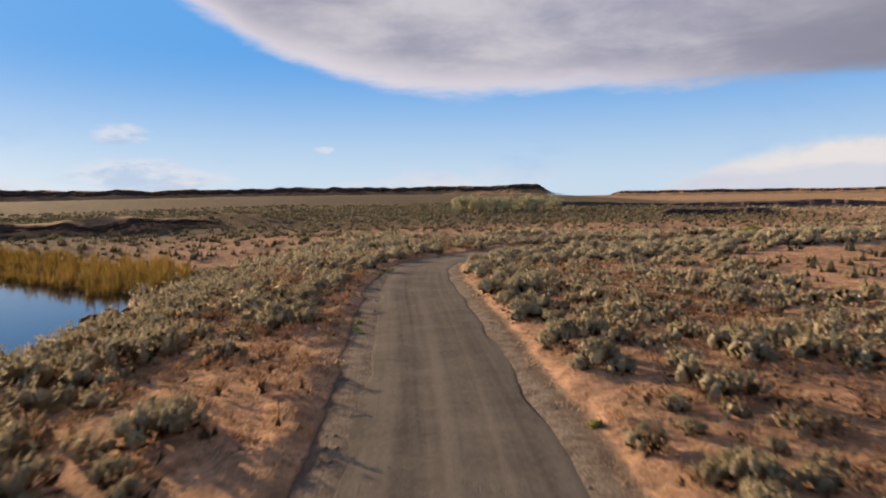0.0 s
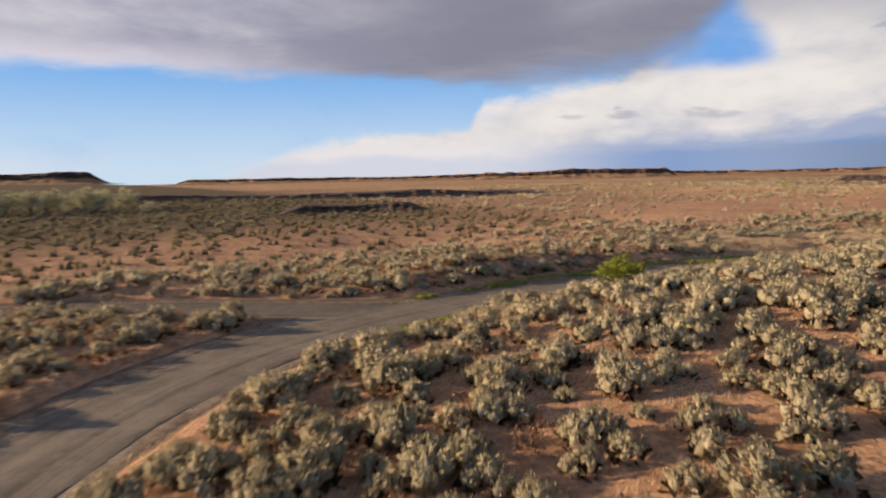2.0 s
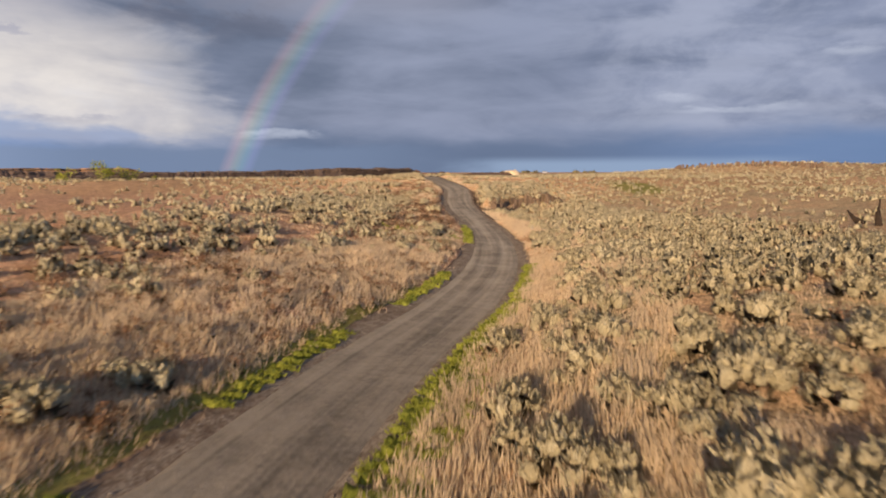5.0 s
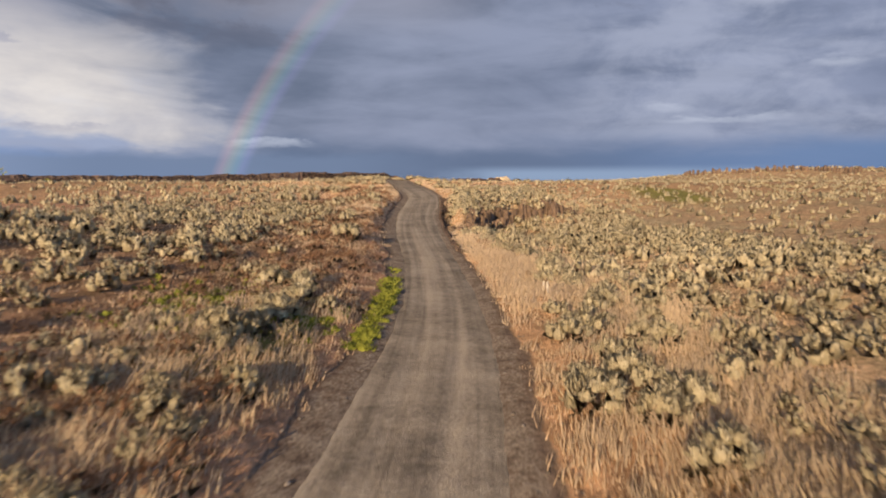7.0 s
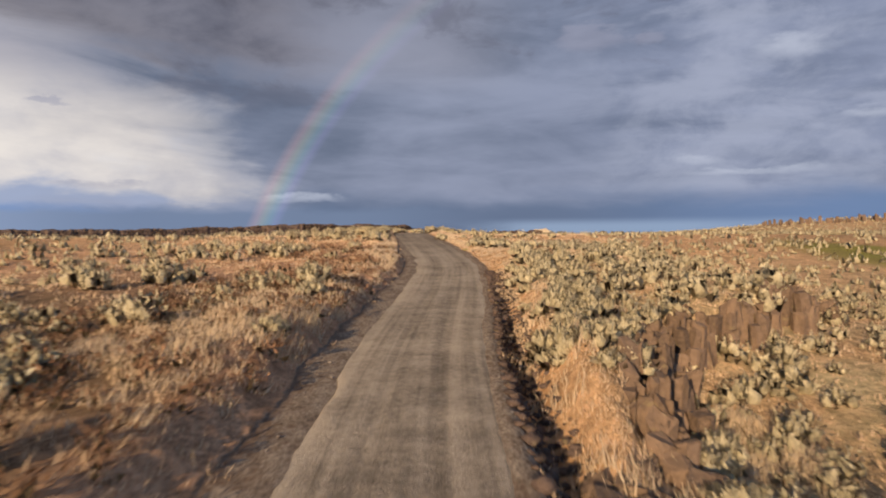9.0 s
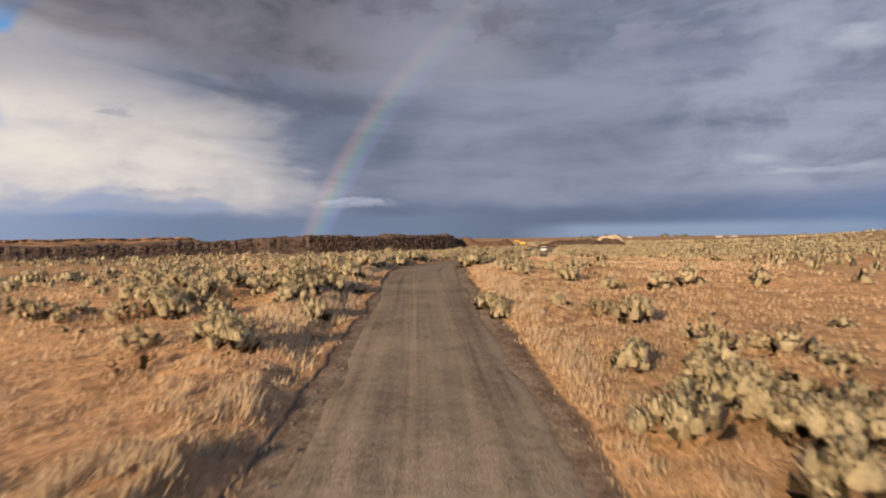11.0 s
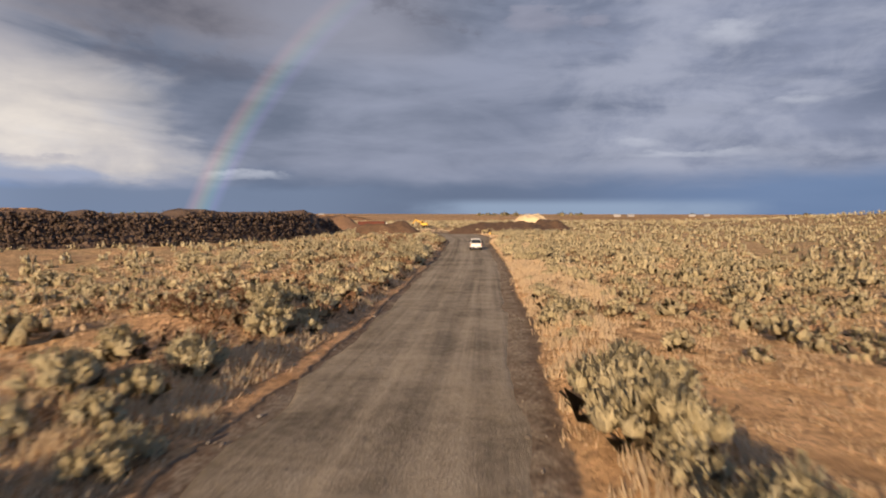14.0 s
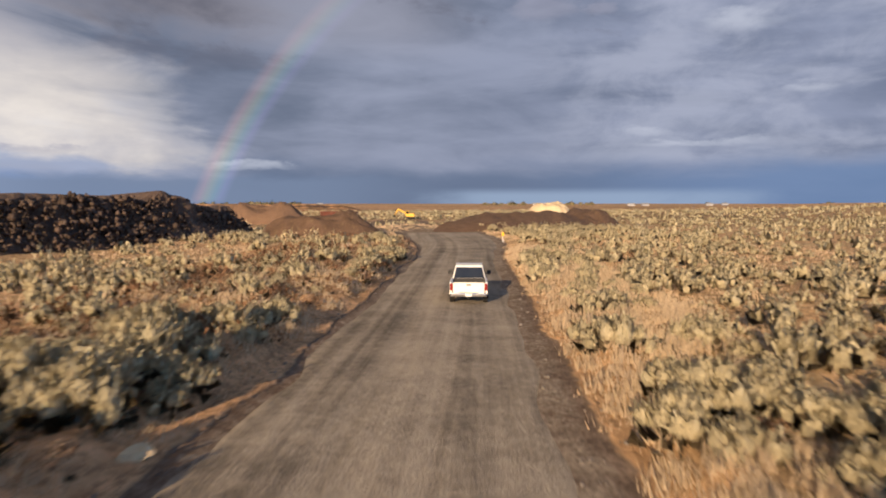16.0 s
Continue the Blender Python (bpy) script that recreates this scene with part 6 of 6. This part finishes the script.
def mound(name, cx, cy, lx, ly, h, turn, mat, label, seed):
    u = np.linspace(-1, 1, 41)
    U, W = np.meshgrid(u, u)
    r = np.sqrt(U**2 + W**2)
    c, s = math.cos(radians(turn)), math.sin(radians(turn))
    X, Y = cx + U * lx * c - W * ly * s, cy + U * lx * s + W * ly * c
    H = h * np.clip(1.25 * (1 - r**2.4), 0, 1) * (1 + 0.55 * fbm(X, Y, 5, 3, seed)) + 0.45 * fbm(X, Y, 1.6, 3, seed + 3) * smooth(r, 1.0, 0.8)
    Z = land(X, Y) + H - 0.35 * smooth(r, 0.8, 1.0) - 0.02
    i = np.arange(41 * 41).reshape(41, 41)
    q = np.stack([i[:-1, :-1], i[:-1, 1:], i[1:, 1:], i[1:, :-1]], -1).reshape(-1, 4)
    tagged(new(name, mesh_from(name, np.stack([X, Y, Z], -1).reshape(-1, 3), q, mat, True)), label, "mound")


def build_yard():
    mound("spoil_mound", 577, -68, 29, 9, 2.7, -61, M_SPOIL, "long brown spoil heap of earth and stones", 201)
    mound("spoil_mound", 589, -90, 12, 8, 3.3, -40, M_SPOIL, "rounded end of a brown earth heap", 205)
    mound("spoil_mound", 551, -21, 10, 5, 2.6, 65, M_SPOIL, "low dark heap of earth beside the yard", 211)
    mound("spoil_mound", 612, -16, 15, 7, 3.8, 60, M_SPOIL, "dark brown heap of earth behind the wall", 215)
    mound("sand_pile", 715, -148, 13, 10, 5.4, 0, M_SAND, "pale sand stockpile beyond the heaps", 219)
    # marker post
    x, y = 532.2, -41.9
    e = thing("marker_post", "white roadside marker post with a yellow top", "post", pose(x, y, ground_at(x, y) - 0.05, 0, 0, -20))
    part("post", box((0.16, 0.10, 1.15), (0, 0, 0.57), 0.02), M_WHITE, e)
    part("plate", box((0.06, 0.32, 0.55), (-0.09, 0, 1.15), 0.02), M_YELLOW, e, "yellow reflector plate")
    # sign board
    x, y = 643, -44.5
    e = thing("sign_board", "small white sign board on a post", "sign", pose(x, y, ground_at(x, y) - 0.05, 0, 0, -15))
    part("post", box((0.12, 0.12, 2.0), (0, 0, 1.0), 0.02), M_WOOD, e)
    part("board", box((0.05, 0.8, 1.1), (-0.09, 0, 1.7), 0.015), M_WHITE, e, "plain white board")
    # rusty container
    x, y = 658, -42
    e = thing("shipping_container", "rust-red steel container in the yard", "container", pose(x, y, ground_at(x, y), 0, 0, 60))
    part("body", box((12.0, 2.4, 2.4), (0, 0, 1.3), 0.03), M_RUST, e)
    for k in range(46):
        part("rib", box((0.12, 0.05, 2.0), (-5.85 + k * 0.26, 1.215, 1.3), 0.01), M_RUST, e)
    for k in (-1, 1):
        part("door", box((0.05, 1.1, 2.1), (-6.02, k * 0.57, 1.3), 0.01), M_RUST, e)
    # excavator
    x, y = 652, -63.5
    e = thing("excavator", "yellow tracked excavator parked in the yard", "excavator", pose(x, y, ground_at(x, y), 0, 0, 70))
    for s in (-1, 1):
        part("track", box((3.4, 0.5, 0.75), (0, s * 1.0, 0.38), 0.2), M_RUBBER, e, "black crawler track")
    part("house", wedge(-1.7, 1.1, 1.2, 1.1, 0.85, 1.9, 0.1, 0.1, 0.08), M_YELLOW, e)
    cab = part("cab", wedge(0.0, 1.3, 0.5, 0.45, 1.0, 2.7, 0.05, 0.2, 0.05), M_YELLOW, e)
    cab.location.y = 0.65
    part("window", box((0.9, 1.02, 0.8), (0.6, 0, 2.15), 0.03), M_GLASS, cab, "dark cab glass")
    part("boom", box((3.2, 0.35, 0.45), (2.4, -0.2, 2.6), 0.06, Matrix.Rotation(radians(-28), 4, "Y")), M_YELLOW, e)
    arm = part("stick", box((2.2, 0.28, 0.32), (4.2, -0.2, 2.3), 0.05, Matrix.Rotation(radians(58), 4, "Y")), M_YELLOW, e)
    part("bucket", wedge(4.3, 5.1, 0.45, 0.45, 0.7, 1.4, 0.2, 0.0, 0.05), M_LINER, arm, "dark steel bucket")
    # pale stones on the verge
    for x, y, sc in ((470.1, -5.9, 0.75), (452.6, 1.6, 0.5), (453.8, 1.0, 0.38)):
        ob = new("stone", rock_mesh(np.random.default_rng(int(x * 10)), "stone", M_SAND, 0.7, 2))
        ob.matrix_world = Matrix.LocRotScale((x, y, ground_at(x, y) + 0.12 * sc), Euler((0, 0, x)), Vector((sc,) * 3))
        tagged(ob, "pale broken stone lying on the road verge", "stone", "stones on the verge")
    # two leaning fence posts in the grass
    for x, y, h, tilt in ((192.0, 67.6, 0.85, 4), (189.9, 68.3, 1.2, -3)):
        p = part("fence_post", tube(0.075, 0.065, h + 0.1, Matrix.Translation((0, 0, h / 2 - 0.05)), 8), M_POST)
        p.matrix_world = pose(x, y, ground_at(x, y), tilt, 3, 0)
        tagged(p, "bleached pale wooden fence post in dry grass", "fence post", "old fence posts")
    # two charred snags on the open slope
    for x, y, h, w, tilt in ((164.3, 35.0, 2.3, 0.42, 48), (159.8, 37.8, 3.0, 0.34, 4)):
        bm = bmesh.new()
        rng = np.random.default_rng(int(x))
        for k in range(7):
            f = k / 6
            bmesh.ops.create_cone(bm, cap_ends=True, segments=7, radius1=w * (1.1 - 0.6 * f + 0.25 * math.sin(5 * f)), radius2=w * (0.95 - 0.62 * f + 0.25 * math.sin(5 * f + 0.8)), depth=h / 6,
                                  matrix=Matrix.Translation((0.12 * math.sin(4 * f), 0.1 * math.cos(3 * f), h * f - 0.1)))
        for v in bm.verts:
            v.co += Vector(rng.normal(size=3)) * 0.05
        p = part("snag", bm, M_SNAG)
        p.matrix_world = pose(x, y, ground_at(x, y), 0, tilt, 50)
        tagged(p, "charred dark snag of a dead tree on the slope", "snag", "charred snags")
    # farms on the horizon
    for az, r, n in ((-124.5, 1500, 2), (-130.5, 1700, 2), (-99.0, 1700, 1), (-117.0, 1900, 1)):
        for k in range(n):
            x, y, _ = polar(az - 1.1 * k, r + 40 * k, 344, 38)
            z = ground_at(x, y)
            e = thing("farm_shed", "far grey farm shed with a metal roof", "building", pose(x, y, z - 0.3, 0, 0, az + 20 * k), "farm sheds on the horizon")
            part("wall", box((15, 8, 4), (0, 0, 2), 0.0), M_ROOF, e)
            bm = bmesh.new()
            q = [bm.verts.new(v) for v in ((-8, -4.6, 3.9), (8, -4.6, 3.9), (8, 4.6, 3.9), (-8, 4.6, 3.9), (-8, 0, 6.4), (8, 0, 6.4))]
            for f in ((0, 1, 5, 4), (2, 3, 4, 5), (0, 4, 3), (1, 2, 5), (3, 2, 1, 0)):
                bm.faces.new([q[i] for i in f])
            part("roof", bm, M_ROOF, e)
            for i in range(3):
                part("door", box((2.4, 0.3, 2.8), (-4.6 + 4.6 * i, -4.05, 1.6), 0.0), M_ROOF, e)


build_yard()
